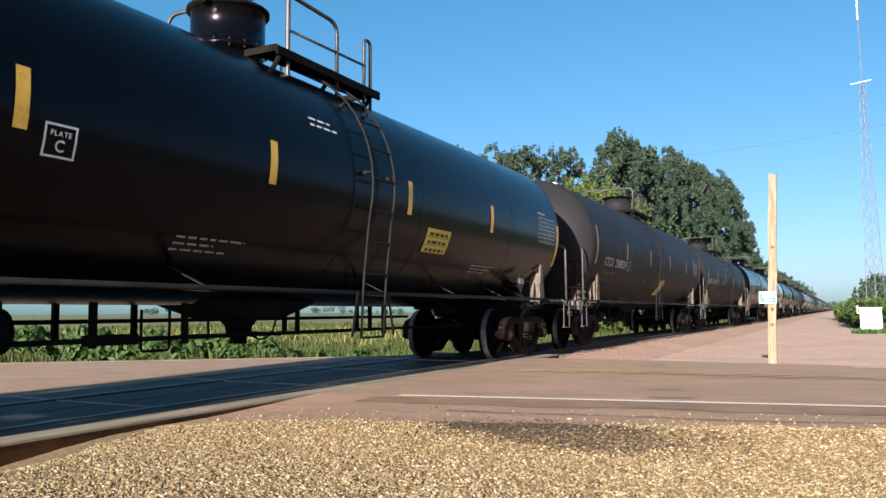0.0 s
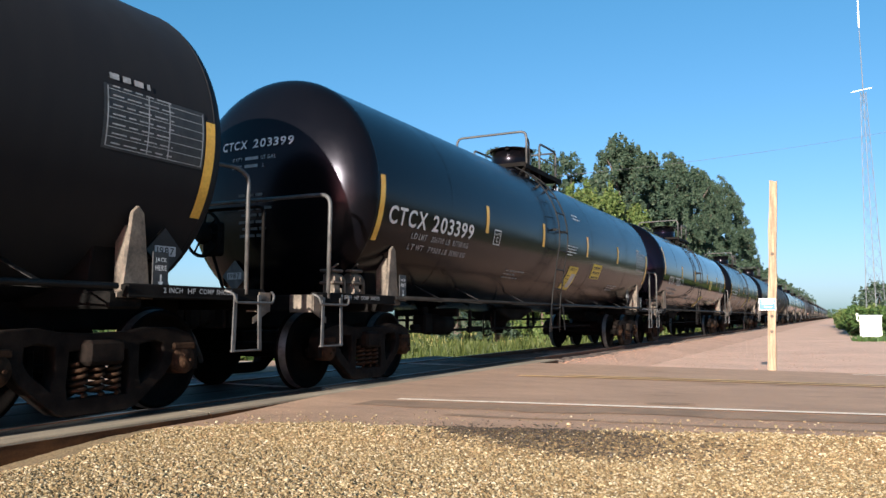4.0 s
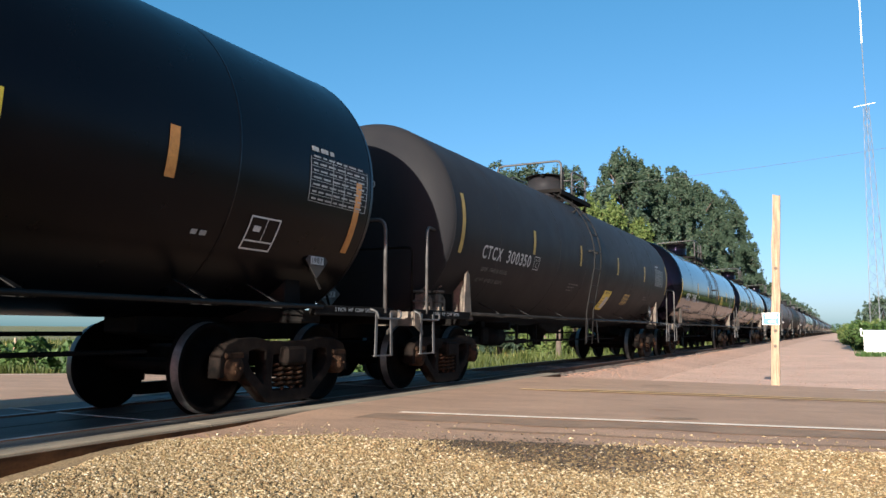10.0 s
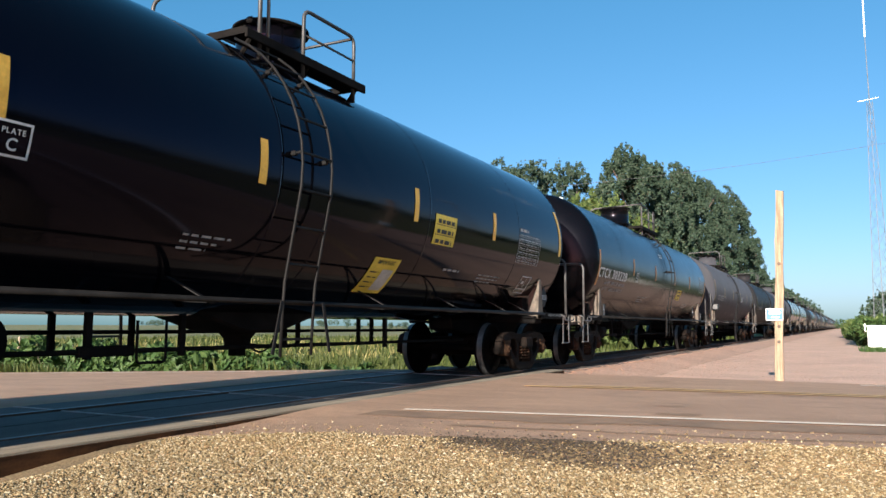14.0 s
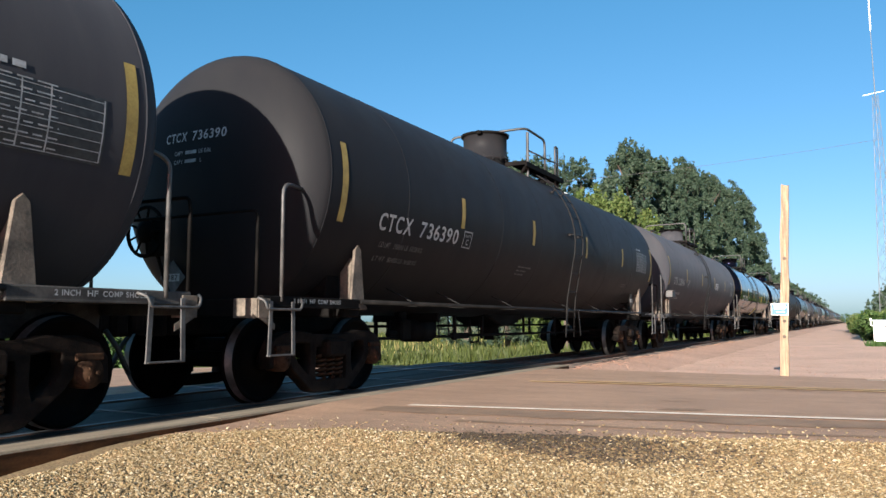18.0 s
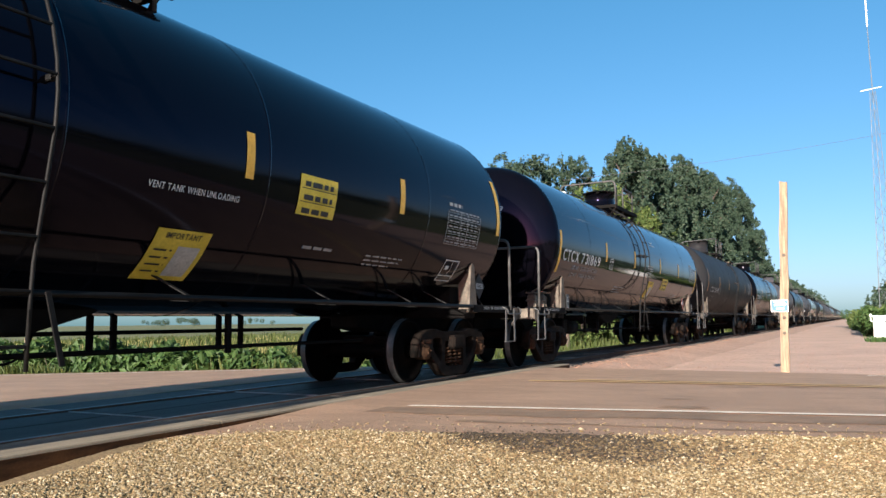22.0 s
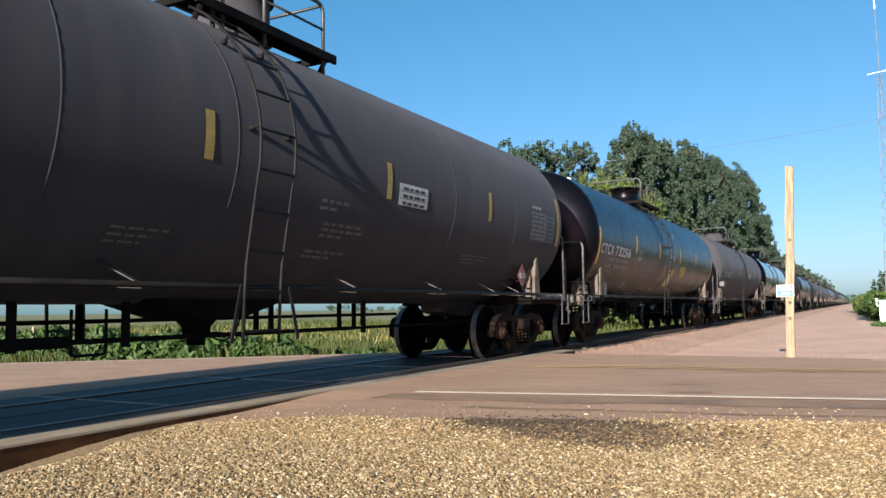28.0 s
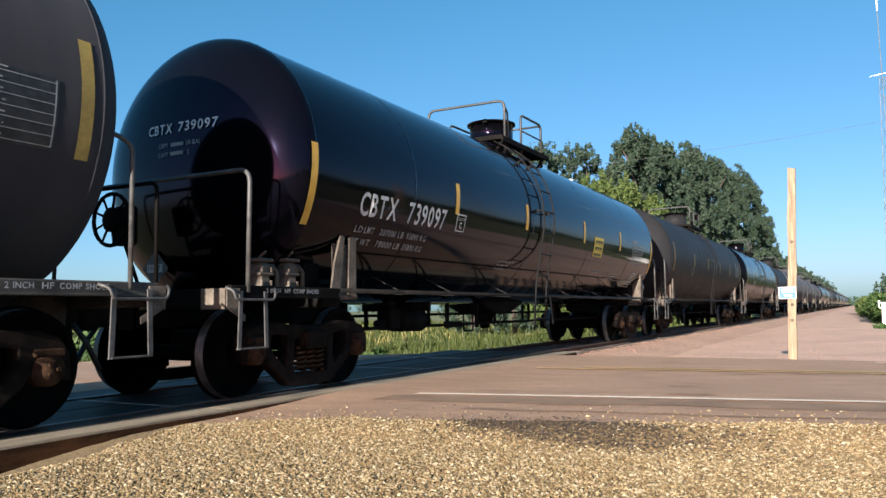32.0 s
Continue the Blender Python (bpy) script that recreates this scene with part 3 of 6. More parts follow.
def cap_mesh():
    bm = bmesh.new()
    lathe(bm, [(0, 0.0), (0, 0.075), (-0.03, 0.095), (-0.03, 0.125), (-0.2, 0.13), (-0.2, 0)], 18, "x")
    for k in range(3):
        a = k * 2.094
        rod(bm, (0, 0.045 * math.cos(a), 0.045 * math.sin(a)), (0.018, 0.045 * math.cos(a), 0.045 * math.sin(a)), 0.017, 6)
    box(bm, (-0.12, 0, 0.125), (0.19, 0.25, 0.06), 0.01)
    return mesh_of("bearing_cap", bm, CAST_RUST)


def bolster_mesh():
    bm = bmesh.new()
    box(bm, (0, 0, 0.56), (2.35, 0.36, 0.2), 0.03)
    box(bm, (0, 0, 0.72), (0.5, 0.4, 0.14), 0.03)
    for s in (-1, 1):
        rod(bm, (-0.75, s * 0.42, 0.36), (0.75, s * 0.42, 0.36), 0.04, 8)
        for t in (-1, 1):
            box(bm, (t * 0.75, s * 0.41, 0.42), (0.1, 0.06, 0.34), 0.015)
        rod(bm, (0, s * 0.42, 0.36), (0, 0.1 * s, 0.62), 0.03, 6)
    return mesh_of("bolster", bm, CAST)


def add_truck(parent, y, spin, full=True):
    truck = part("truck", cached("bolster", bolster_mesh), None, parent, "rusty cast steel four-wheel truck", pose(0, y, 0))
    for s in (-1, 1):
        w = part("wheelset", cached("wheelset", wheelset_mesh), None, truck, "dark steel wheels on an axle", pose(0, s * 0.89, 0.457))
        spin.append(w)
        part("sideframe", cached("sideframe", sideframe_mesh), None, truck, "", pose(s * 1.0, 0, 0, 0, 0, 0))
        if full:
            for t in (-1, 1):
                part("bearing_cap", cached("cap", cap_mesh), None, truck, "rust-brown bearing end cap", pose(s * 1.13, t * 0.89, 0.457, 0, 0, 0 if s > 0 else 180))
            for t in (-0.16, 0.0, 0.16):
                if s > 0:
                    part("coil_spring", cached("spring", spring_mesh), None, truck, "", pose(s * 1.03, t, 0))
    return truck


def platform_mesh(zt, y0, y1):
    bm = bmesh.new()
    m = (y0 + y1) / 2
    for s in (-1, 1):
        box(bm, (s * 0.68, m, zt + 0.0), (0.34, y1 - y0, 0.035))
        box(bm, (s * 0.86, m, zt - 0.02), (0.04, y1 - y0 + 0.06, 0.11), 0.008)
        for y in (y0 + 0.1, m, y1 - 0.1):
            rod(bm, (s * 0.82, y, zt - 0.02), (s * 0.66, y, zt - 0.24), 0.03, 6)
    for y in (y0, y1):
        box(bm, (0, y, zt + 0.01), (1.7, 0.06, 0.08))
    return mesh_of("platform", bm, FRAME)


def manway_mesh(zt, tall):
    bm = bmesh.new()
    lathe(bm, [(zt - 0.1, 0.41), (zt + 0.08, 0.41), (zt + 0.09, 0.47), (zt + 0.13, 0.47), (zt + 0.14, 0.44), (zt + tall, 0.44), (zt + tall + 0.01, 0.46)], 32, "z", (0, 0.0, 0))
    for k in range(16):
        a = k * math.tau / 16
        rod(bm, (0.45 * math.cos(a), 0.45 * math.sin(a), zt + 0.06), (0.45 * math.cos(a), 0.45 * math.sin(a), zt + 0.16), 0.016, 6)
    return bm


def lid_mesh(zt, tall):
    bm = bmesh.new()
    z = zt + tall
    lathe(bm, [(z, 0), (z, 0.49), (z + 0.04, 0.49), (z + 0.06, 0.42), (z + 0.07, 0)], 32, "z")
    box(bm, (0.0, 0.49, z - 0.02), (0.16, 0.12, 0.12), 0.02)
    box(bm, (0.1, -0.49, z), (0.1, 0.1, 0.08), 0.02)
    return bm


def rail_front(zt, y):
    """The hoop across the platform, before the manway."""
    bm = bmesh.new()
    tube(bm, bend([(0.78, y, zt - 0.22), (0.78, y, zt + 0.76), (-0.76, y - 0.14, zt + 0.72), (-0.76, y - 0.14, zt - 0.22)], 0.14, 5), 0.025)
    tube(bm, bend([(0.78, y + 0.14, zt - 0.2), (0.78, y + 0.14, zt + 0.58), (0.74, y + 0.02, zt + 0.68)], 0.1, 3), 0.02)
    return mesh_of("safety_rail", bm, LADDER)


def rail_loop(zt, s, y0, y1):
    bm = bmesh.new()
    tube(bm, bend([(s * 0.78, y0, zt - 0.2), (s * 0.78, y0, zt + 0.65), (s * 0.78, y1, zt + 0.66), (s * 0.78, y1, zt - 0.22)], 0.12, 4), 0.024)
    tube(bm, [(s * 0.78, y0, zt + 0.34), (s * 0.78, y1, zt + 0.34)], 0.016, 6)
    if s > 0:
        tube(bm, [(0.78, y1 - 0.02, zt + 0.64), (-0.78, y1 - 0.02, zt + 0.64)], 0.02, 6)
    return mesh_of("safety_rail", bm, LADDER)


def rail_hoop(zt, y):
    """A hoop that starts across the platform and turns along its near side."""
    bm = bmesh.new()
    tube(bm, bend([(-0.78, y - 0.35, zt - 0.2), (-0.78, y - 0.35, zt + 0.66), (0.76, y - 0.02, zt + 0.77), (0.78, y + 1.02, zt + 0.73), (0.78, y + 1.02, zt - 0.22)], 0.16, 5), 0.026)
    rod(bm, (0.78, y + 0.02, zt + 0.69), (0.78, y + 0.02, zt - 0.24), 0.03, 8)
    tube(bm, [(0.78, y + 0.02, zt + 0.32), (0.78, y + 1.7, zt + 0.36)], 0.018, 6)
    return mesh_of("safety_rail", bm, LADDER)


def rail_post(zt, s, y):
    """The narrow gate loop at the ladder's head."""
    bm = bmesh.new()
    tube(bm, bend([(s * 0.78, y, zt - 0.25), (s * 0.78, y, zt + 0.73), (s * 0.78, y + 0.16, zt + 0.73), (s * 0.78, y + 0.16, zt - 0.3)], 0.07, 4), 0.024)
    return mesh_of("safety_rail", bm, LADDER)


def standoff(a):
    """A ladder's distance from the shell at an angle above its middle."""
    return 0.13 - 0.0006 * a


def ladder_path(R):
    zc = seg(R)
    pts = [((R + standoff(a)) * math.cos(radians(a)), zc + (R + standoff(a)) * math.sin(radians(a))) for a in range(64, -17, -8)]
    return pts + [(1.47, 1.3), (1.455, 1.09), (1.43, 0.55)]


def stringer_mesh(R, mat):
    bm = bmesh.new()
    tube(bm, [(x, 0, z) for x, z in ladder_path(R)], 0.016, 6)
    return mesh_of("stringer", bm, mat)


def clip_mesh(R, a, mat):
    """A bracket that holds a stringer off the shell."""
    bm = bmesh.new()
    zc, c, s_ = seg(R), math.cos(radians(a)), math.sin(radians(a))
    rod(bm, (R * c, 0, zc + R * s_), ((R + standoff(a)) * c, 0, zc + (R + standoff(a)) * s_), 0.016, 6)
    box(bm, ((R + 0.03) * c, 0, zc + (R + 0.03) * s_), (0.06, 0.05, 0.05), 0.008)
    return mesh_of("bracket", bm, mat)


def brace_mesh(R, s):
    bm = bmesh.new()
    box(bm, (R - 0.02, s * 0.4, 0.84), (0.014, 0.045, 0.54), 0.004, Matrix.Rotation(radians(14 * s), 3, "X"))
    return mesh_of("brace", bm, PIPE)


def add_ladder(car, R, y, mat):
    lad = new("ladder")
    lad.parent, lad.location = car, (0, y, 0)
    for s in (-1, 1):
        part("stringer", cached(("stringer", R, mat.name), lambda: stringer_mesh(R, mat)), None, lad, "", pose(0, 0.25 * s, 0))
        for a in (40, 4):
            part("bracket", cached(("clip", R, a, mat.name), lambda: clip_mesh(R, a, mat)), None, lad, "", pose(0, 0.26 * s, 0))
        part("brace", cached(("brace", R, s), lambda: brace_mesh(R, s)), None, lad)
    for p in rungs(R):
        part("rung", cached(("rung", mat.name), lambda: rung_mesh(mat)), None, lad, "", Matrix.Translation(p))
    return lad


def rungs(R):
    p = [Vector((x, 0, z)) for x, z in ladder_path(R)]
    out, acc, want = [], 0.0, 0.2
    for a, b in zip(p, p[1:]):
        d = (b - a).length
        while want <= acc + d:
            out.append(a.lerp(b, (want - acc) / d))
            want += 0.38
        acc += d
    return out


def rung_mesh(mat):
    bm = bmesh.new()
    rod(bm, (0, -0.25, 0), (0, 0.25, 0), 0.014, 6)
    return mesh_of("rung", bm, mat)


def sill_mesh(mat):
    """The stub sill at the rear end."""
    bm = bmesh.new()
    prism(bm, [(5.4, 0.98), (5.4, 0.8), (6.0, 0.72), (8.4, 0.72), (8.42, 1.05), (7.6, 1.05)], -0.24, 0.24, 0.015)
    return mesh_of("stub_sill", bm, mat)


def deck_mesh(mat):
    bm = bmesh.new()
    box(bm, (0, 8.17, 1.045), (2.84, 0.5, 0.05), 0.01)
    box(bm, (0, 8.42, 1.0), (2.84, 0.05, 0.17), 0.01)
    return mesh_of("end_deck", bm, mat)


def side_sill_mesh(mat):
    bm = bmesh.new()
    box(bm, (1.38, 7.55, 1.06), (0.09, 1.66, 0.11), 0.012)
    box(bm, (1.425, 7.55, 1.01), (0.02, 1.66, 0.02), 0.004)
    return mesh_of("side_sill", bm, mat)


def corner_mesh():
    """The bent plate where the end sill meets the side sill, with its gusset."""
    bm = bmesh.new()
    box(bm, (1.27, 8.448, 0.99), (0.3, 0.014, 0.19), 0.004)
    box(bm, (1.428, 8.36, 0.99), (0.014, 0.17, 0.19), 0.004)
    prism(bm, [(8.43, 0.9), (8.2, 0.78), (8.2, 0.84), (8.43, 0.95)], 1.415, 1.43)
    # The pale colour stands in for sun on the end sill's face.
    return mesh_of("corner_plate", bm, CREAM)


def broad_web_mesh():
    """The taller, two-plated jacking bracket with an eye in its top."""
    bm = bmesh.new()
    prism(bm, [(-0.24, -0.1), (-0.06, -0.1), (0.02, 0.44), (0.04, 0.6), (-0.04, 0.62), (-0.16, 0.3)], -0.03, 0.0, 0.006)
    prism(bm, [(0.1, -0.1), (0.26, -0.1), (0.26, 0.58), (0.2, 0.62), (0.12, 0.6)], -0.03, 0.0, 0.006)
    box(bm, (-0.12, 0.02, -0.08), (0.26, 0.5, 0.05), 0.01)
    box(bm, (-0.06, 0.06, 0.22), (0.03, 0.36, 0.6), 0.005)
    return mesh_of("jacking_bracket", bm, CREAM)


def saddle_mesh():
    bm = bmesh.new()
    box(bm, (0.75, 6.77, 0.98), (1.2, 0.34, 0.14), 0.02)
    prism(bm, [(6.6, 0.92), (6.94, 0.92), (6.87, 1.6), (6.67, 1.6)], 0.25, 1.08, 0.01)
    return mesh_of("bolster_saddle", bm, FRAME)


def web_mesh():
    bm = bmesh.new()
    prism(bm, [(-0.19, -0.1), (0.19, -0.1), (0.19, -0.06), (0.14, -0.04), (0.06, 0.6), (0.0, 0.66), (-0.06, 0.6), (-0.14, -0.04), (-0.19, -0.06)], -0.02, 0.02, 0.006)
    box(bm, (-0.14, 0, -0.08), (0.3, 0.4, 0.05), 0.01)
    prism(bm, [(-0.02, -0.06), (0.02, -0.06), (0.02, 0.5), (-0.02, 0.5)], -0.22, 0.0)
    return mesh_of("jacking_bracket", bm, CREAM)


def coupler_mesh():
    bm = bmesh.new()
    box(bm, (0, 8.52, 0.86), (0.13, 0.4, 0.17), 0.02)
    box(bm, (0.06, 8.75, 0.86), (0.14, 0.2, 0.3), 0.04)
    box(bm, (-0.09, 8.72, 0.86), (0.1, 0.14, 0.24), 0.03)
    box(bm, (0, 8.44, 0.87), (0.4, 0.06, 0.32), 0.02)
    return mesh_of("coupler", bm, CAST)


def hose_mesh():
    bm = bmesh.new()
    tube(bm, [(0.3, 8.42, 0.78), (0.32, 8.54, 0.62), (0.3, 8.67, 0.42), (0.22, 8.77, 0.36)], 0.025, 8)
    return mesh_of("air_hose", bm, INK)


def stirrup_mesh():
    """A hanging step of flat bar."""
    bm = bmesh.new()
    for y in (7.93, 8.28):
        box(bm, (1.44, y, 0.79), (0.014, 0.05, 0.54), 0.004, Matrix.Rotation(radians(2 if y > 8 else -2), 3, "X"))
    box(bm, (1.43, 8.105, 0.53), (0.05, 0.38, 0.016), 0.004)
    return mesh_of("stirrup_step", bm, GALV)


def sill_grab_mesh():
    bm = bmesh.new()
    tube(bm, bend([(1.43, 7.8, 1.09), (1.5, 7.86, 1.06), (1.5, 7.88, 0.98), (1.5, 8.4, 0.98), (1.5, 8.42, 1.06), (1.43, 8.46, 1.09)], 0.04, 3), 0.013, 6)
    return mesh_of("sill_grab", bm, GALV)


def grab_mesh(s):
    bm = bmesh.new()
    tube(bm, bend([(s * 1.42, 8.1, 1.06), (s * 1.42, 8.1, 2.2), (s * 1.38, 7.98, 2.27), (s * 1.3, 7.62, 2.27)], 0.1, 4), 0.02, 6)
    return mesh_of("grab_rail", bm, GALV)


def end_hoop_mesh():
    """The tall handrail that crosses the whole end."""
    bm = bmesh.new()
    tube(bm, bend([(1.42, 8.16, 1.05), (1.42, 8.14, 2.22), (-1.42, 8.14, 2.22), (-1.42, 8.16, 1.05)], 0.14, 5), 0.023, 8)
    return mesh_of("end_rail", bm, GALV)


def end_rail_mesh():
    bm = bmesh.new()
    tube(bm, bend([(1.36, 8.4, 1.05), (1.36, 8.4, 1.95), (-1.36, 8.4, 1.95), (-1.36, 8.4, 1.05)], 0.08, 3), 0.018, 6)
    return mesh_of("end_rail", bm, FRAME)


def brake_wheel_mesh():
    bm = bmesh.new()
    tube(bm, [(0.27 * math.cos(a), 0, 0.27 * math.sin(a)) for a in np.linspace(0, math.tau, 25)], 0.022, 6)
    return mesh_of("brake_wheel", bm, FRAME)


def spoke_mesh():
    bm = bmesh.new()
    rod(bm, (0.1, 0, 0), (0.26, 0, 0), 0.013, 6)
    return mesh_of("spoke", bm, FRAME)


def wheel_hub_mesh():
    bm = bmesh.new()
    lathe(bm, [(-0.05, 0), (-0.05, 0.05), (-0.04, 0.07), (-0.01, 0.13), (0.02, 0.13), (0.02, 0.05), (0.14, 0.05), (0.14, 0)], 18, "y")
    return mesh_of("hub", bm, FRAME)


def brake_gear_mesh():
    bm = bmesh.new()
    box(bm, (0, 0.18, -0.05), (0.28, 0.12, 0.42), 0.03)
    rod(bm, (0, 0.18, -0.25), (0.1, 0.3, -0.75), 0.02, 6)
    return mesh_of("gear_case", bm, FRAME)


def add_brake_wheel(car):
    wheel = part("brake_wheel", cached("brake_wheel", brake_wheel_mesh), None, car, "black spoked hand brake wheel", pose(-0.34, -8.28, 1.84))
    part("hub", cached("wheel_hub", wheel_hub_mesh), None, wheel)
    part("gear_case", cached("brake_gear", brake_gear_mesh), None, wheel)
    for k in range(9):
        part("spoke", cached("spoke", spoke_mesh), None, wheel, "", pose(0, 0, 0, 0, 40 * k, 0))


def pipe_mesh(R, s):
    bm = bmesh.new()
    x = s * (0.1 + 1.32)
    tube(bm, [(x, -6.7, 1.09), (x, 6.7, 1.09)], 0.026, 8)
    return mesh_of("side_pipe", bm, PIPE)


def strap_mesh(R, mat):
    bm = bmesh.new()
    zc, x = seg(R), 1.42
    a = math.acos(min(0.999, (zc - 1.29) / R))
    hx = R * math.sin(a)
    for k, wd in ((0, 0.034), (1, 0.02)):
        p, q = (Vector((x, 0.02, 1.06)), Vector((hx + 0.01, -0.1, 1.3))) if k == 0 else (Vector((x, 0.0, 1.06)), Vector((hx - 0.3, 0, 1.1)))
        m = (q - p).to_track_quat("Z", "X").to_matrix()
        box(bm, (p + q) / 2, (0.012, 2 * wd, (q - p).length), 0.003, m)
    return mesh_of("pipe_bracket", bm, mat)


def outlet_mesh():
    """The bottom outlet in its skid fairing."""
    bm = bmesh.new()
    prism(bm, [(-1.15, 1.06), (-0.95, 0.96), (-0.45, 0.82), (-0.3, 0.78), (0.3, 0.78), (0.45, 0.82), (0.95, 0.96), (1.15, 1.06)], -0.4, 0.4, 0.03)
    lathe(bm, [(0.8, 0.24), (0.7, 0.16), (0.62, 0.15), (0.6, 0.1), (0.5, 0.1), (0.5, 0)], 20, "z")
    rod(bm, (0, 0, 0.64), (0.4, 0.3, 0.6), 0.018, 6)
    tube(bm, bend([(0.1, 0.1, 0.6), (0.1, 0.3, 0.52), (0.1, 0.5, 0.6), (0.1, 0.6, 0.85)], 0.1, 3), 0.012, 5)
    return mesh_of("bottom_outlet", bm, FRAME)


def brake_mesh():
    bm = bmesh.new()
    lathe(bm, [(-3.9, 0), (-3.9, 0.17), (-3.2, 0.19), (-3.16, 0)], 18, "y", (0.35, 0, 0.72))
    box(bm, (0.2, -3.6, 0.92), (1.2, 0.08, 0.14), 0.01)
    return mesh_of("brake_cylinder", bm, FRAME)


def reservoir_mesh():
    bm = bmesh.new()
    lathe(bm, [(-5.0, 0), (-4.96, 0.2), (-4.2, 0.2), (-4.16, 0)], 18, "y", (-0.5, 0, 0.74))
    box(bm, (-0.4, -4.6, 0.92), (0.8, 0.08, 0.14), 0.01)
    return mesh_of("brake_reservoir", bm, FRAME)


def valve_mesh():
    bm = bmesh.new()
    box(bm, (0.4, -4.1, 0.74), (0.24, 0.3, 0.32), 0.03)
    box(bm, (0.4, -4.1, 0.94), (0.12, 0.2, 0.14), 0.02)
    rod(bm, (0.4, -4.2, 0.68), (0.4, -4.45, 0.68), 0.05, 8)
    return mesh_of("control_valve", bm, FRAME)


def hanger_mesh():
    """Frame of hangers below the tank, on the far side."""
    bm = bmesh.new()
    rod(bm, (-0.75, -5.0, 0.78), (-0.75, 5.4, 0.78), 0.024, 6)
    rod(bm, (-0.75, -5.0, 0.56), (-0.75, 4.2, 0.56), 0.02, 6)
    for y in (-4.9, -4.45, -3.0, -2.6, -1.9, -0.9, 1.8, 2.1, 3.7, 4.1):
        box(bm, (-0.75, y, 0.76), (0.05, 0.07, 0.44), 0.006)
    return mesh_of("brake_rigging", bm, FRAME)


def rods_mesh():
    """Brake rod with its levers and guide loops."""
    bm = bmesh.new()
    rod(bm, (0.45, -5.2, 0.62), (0.45, 5.2, 0.62), 0.022, 6)
    for y in (-3.3, -2.4, -1.3, 2.6):
        box(bm, (0.45, y, 0.76), (0.05, 0.07, 0.42), 0.006)
    box(bm, (0.45, -2.2, 0.62), (0.06, 0.6, 0.1), 0.01)
    tube(bm, bend([(0.5, -1.9, 0.9), (0.5, -1.9, 0.5), (0.5, -1.55, 0.5), (0.5, -1.55, 0.9)], 0.04, 2), 0.014, 6)
    return mesh_of("brake_rod", bm, FRAME)


STRIPES = {
    "plain": (-7.17, -4.2, -1.38, 1.7, 4.6, 7.62), "bold": (-7.15, -3.95, -1.3, 1.58, 4.24, 7.48), "gloss": (-7.14, -4.0, -1.38, 1.62, 4.14, 7.3),
    "grey": (-7.17, -4.38, -1.32, 1.63, 4.54, 7.6), "": (-7.05, -3.83, -1.15, 1.62, 4.33, 7.6), "208824": (-7.17, -4.32, -1.47, 1.46, 4.52, 7.55),
    "704776": (-6.98, -3.97, -1.22, 1.92, 4.69, 7.6), "731212": (-7.17, -4.12, -1.33, 1.8, 4.72, 7.45), "719301": (-7.1, -4.28, -1.45, 1.46, 4.4, 7.16),
    "731869": (-7.15, -3.97, -1.33, 1.69, 4.35, 7.46), "731574": (-7.16, -4.08, -1.38, 1.72, 4.5, 7.45), "739097": (-7.28, -4.03, -1.44, 1.68, 4.36, 7.42), "739088": (-7.25, -3.95, -1.4, 1.65, 4.26, 7.4)}


class Layout:
    """Where a kind of car carries its lettering, stripes and fittings."""

    def __init__(self, mark, number, line, stripes, load, plate, data, end, tail, shift, head, notice, panel, print_):
        self.mark, self.number, self.line, self.stripes, self.weights = mark, number, line, stripes, load
        self.plate, self.data, self.end, self.tail, self.shift = plate, data, end, tail, shift
        self.head, self.notice, self.panel, self.small = head, notice, panel, print_


LAYOUT = {
    "bold": Layout((-6.95, -5.95), (-5.78, -4.44), (-0.31, 0.235), (-0.68, 0.15), (-5.38, -0.53, 0.155, 1.07), (-3.51, -0.3), (6.25, 7.32, -0.04), 7.66, 0.08, 0.1, (-0.63, 0.53, 0.58), (2.2, -0.74, 0.72, 0.35), (0.55, -1.1), (-2.7, -0.84)),
    "plain": Layout((-6.38, -5.6), (-5.38, -4.29), (-0.41, 0.22), (-0.51, 0.39), (-5.7, -0.69, 0.19, 0.64), (-3.98, -0.42), (6.02, 7.05, 0.0), 7.76, 0.06, 0.0, (-0.5, 0.43, 0.48), (2.9, -1.02, 0.55, 0.32), (1.0, -1.25), (-1.8, -0.7)),
    "gloss": Layout((-6.28, -5.48), (-5.22, -4.22), (-0.4, 0.28), (-0.27, 0.63), (-5.42, -0.7, 0.155, 1.0), (-3.87, -0.38), (5.2, 6.22, -0.25), 7.42, -0.2, -0.22, (-0.55, 0.37, 0.51), (2.15, -0.51, 0.64, 0.42), (0.95, -1.37), (-2.15, -0.88)),
    "grey": Layout((-6.36, -5.75), (-5.6, -4.65), (-0.31, 0.24), (-0.47, 0.44), (-5.65, -0.71, 0.165, 0.9), (-4.0, -0.3), (6.28, 7.34, -0.13), 7.75, -0.02, 0.1, (-0.41, 0.54, 0.81), (1.85, -0.31, 0.72, 0.27), (0.8, -1.3), (-2.1, -0.98))}
# drift along and up the side for the lettering of single cars
DRIFT = {"704776": (0.22, 0.02), "719301": (0.02, -0.06), "739088": (0.06, -0.03), "739097": (-0.1, 0.02), "302264": (-0.08, 0.0), "303228": (-0.18, -0.05), "732516": (-0.05, 0.0), "221146": (-0.12, 0.01), "731975": (0.1, -0.05)}
LADEN = {"704776": ("30630", "115950"), "731869": ("30240", "114460"), "220078": ("30070", "113800"), "719301": ("28480", "107700")}
STYLE = {"sheen": SHEEN, "gloss": GLOSS, "satin": SATIN, "dull": DULL, "grey": GREY}


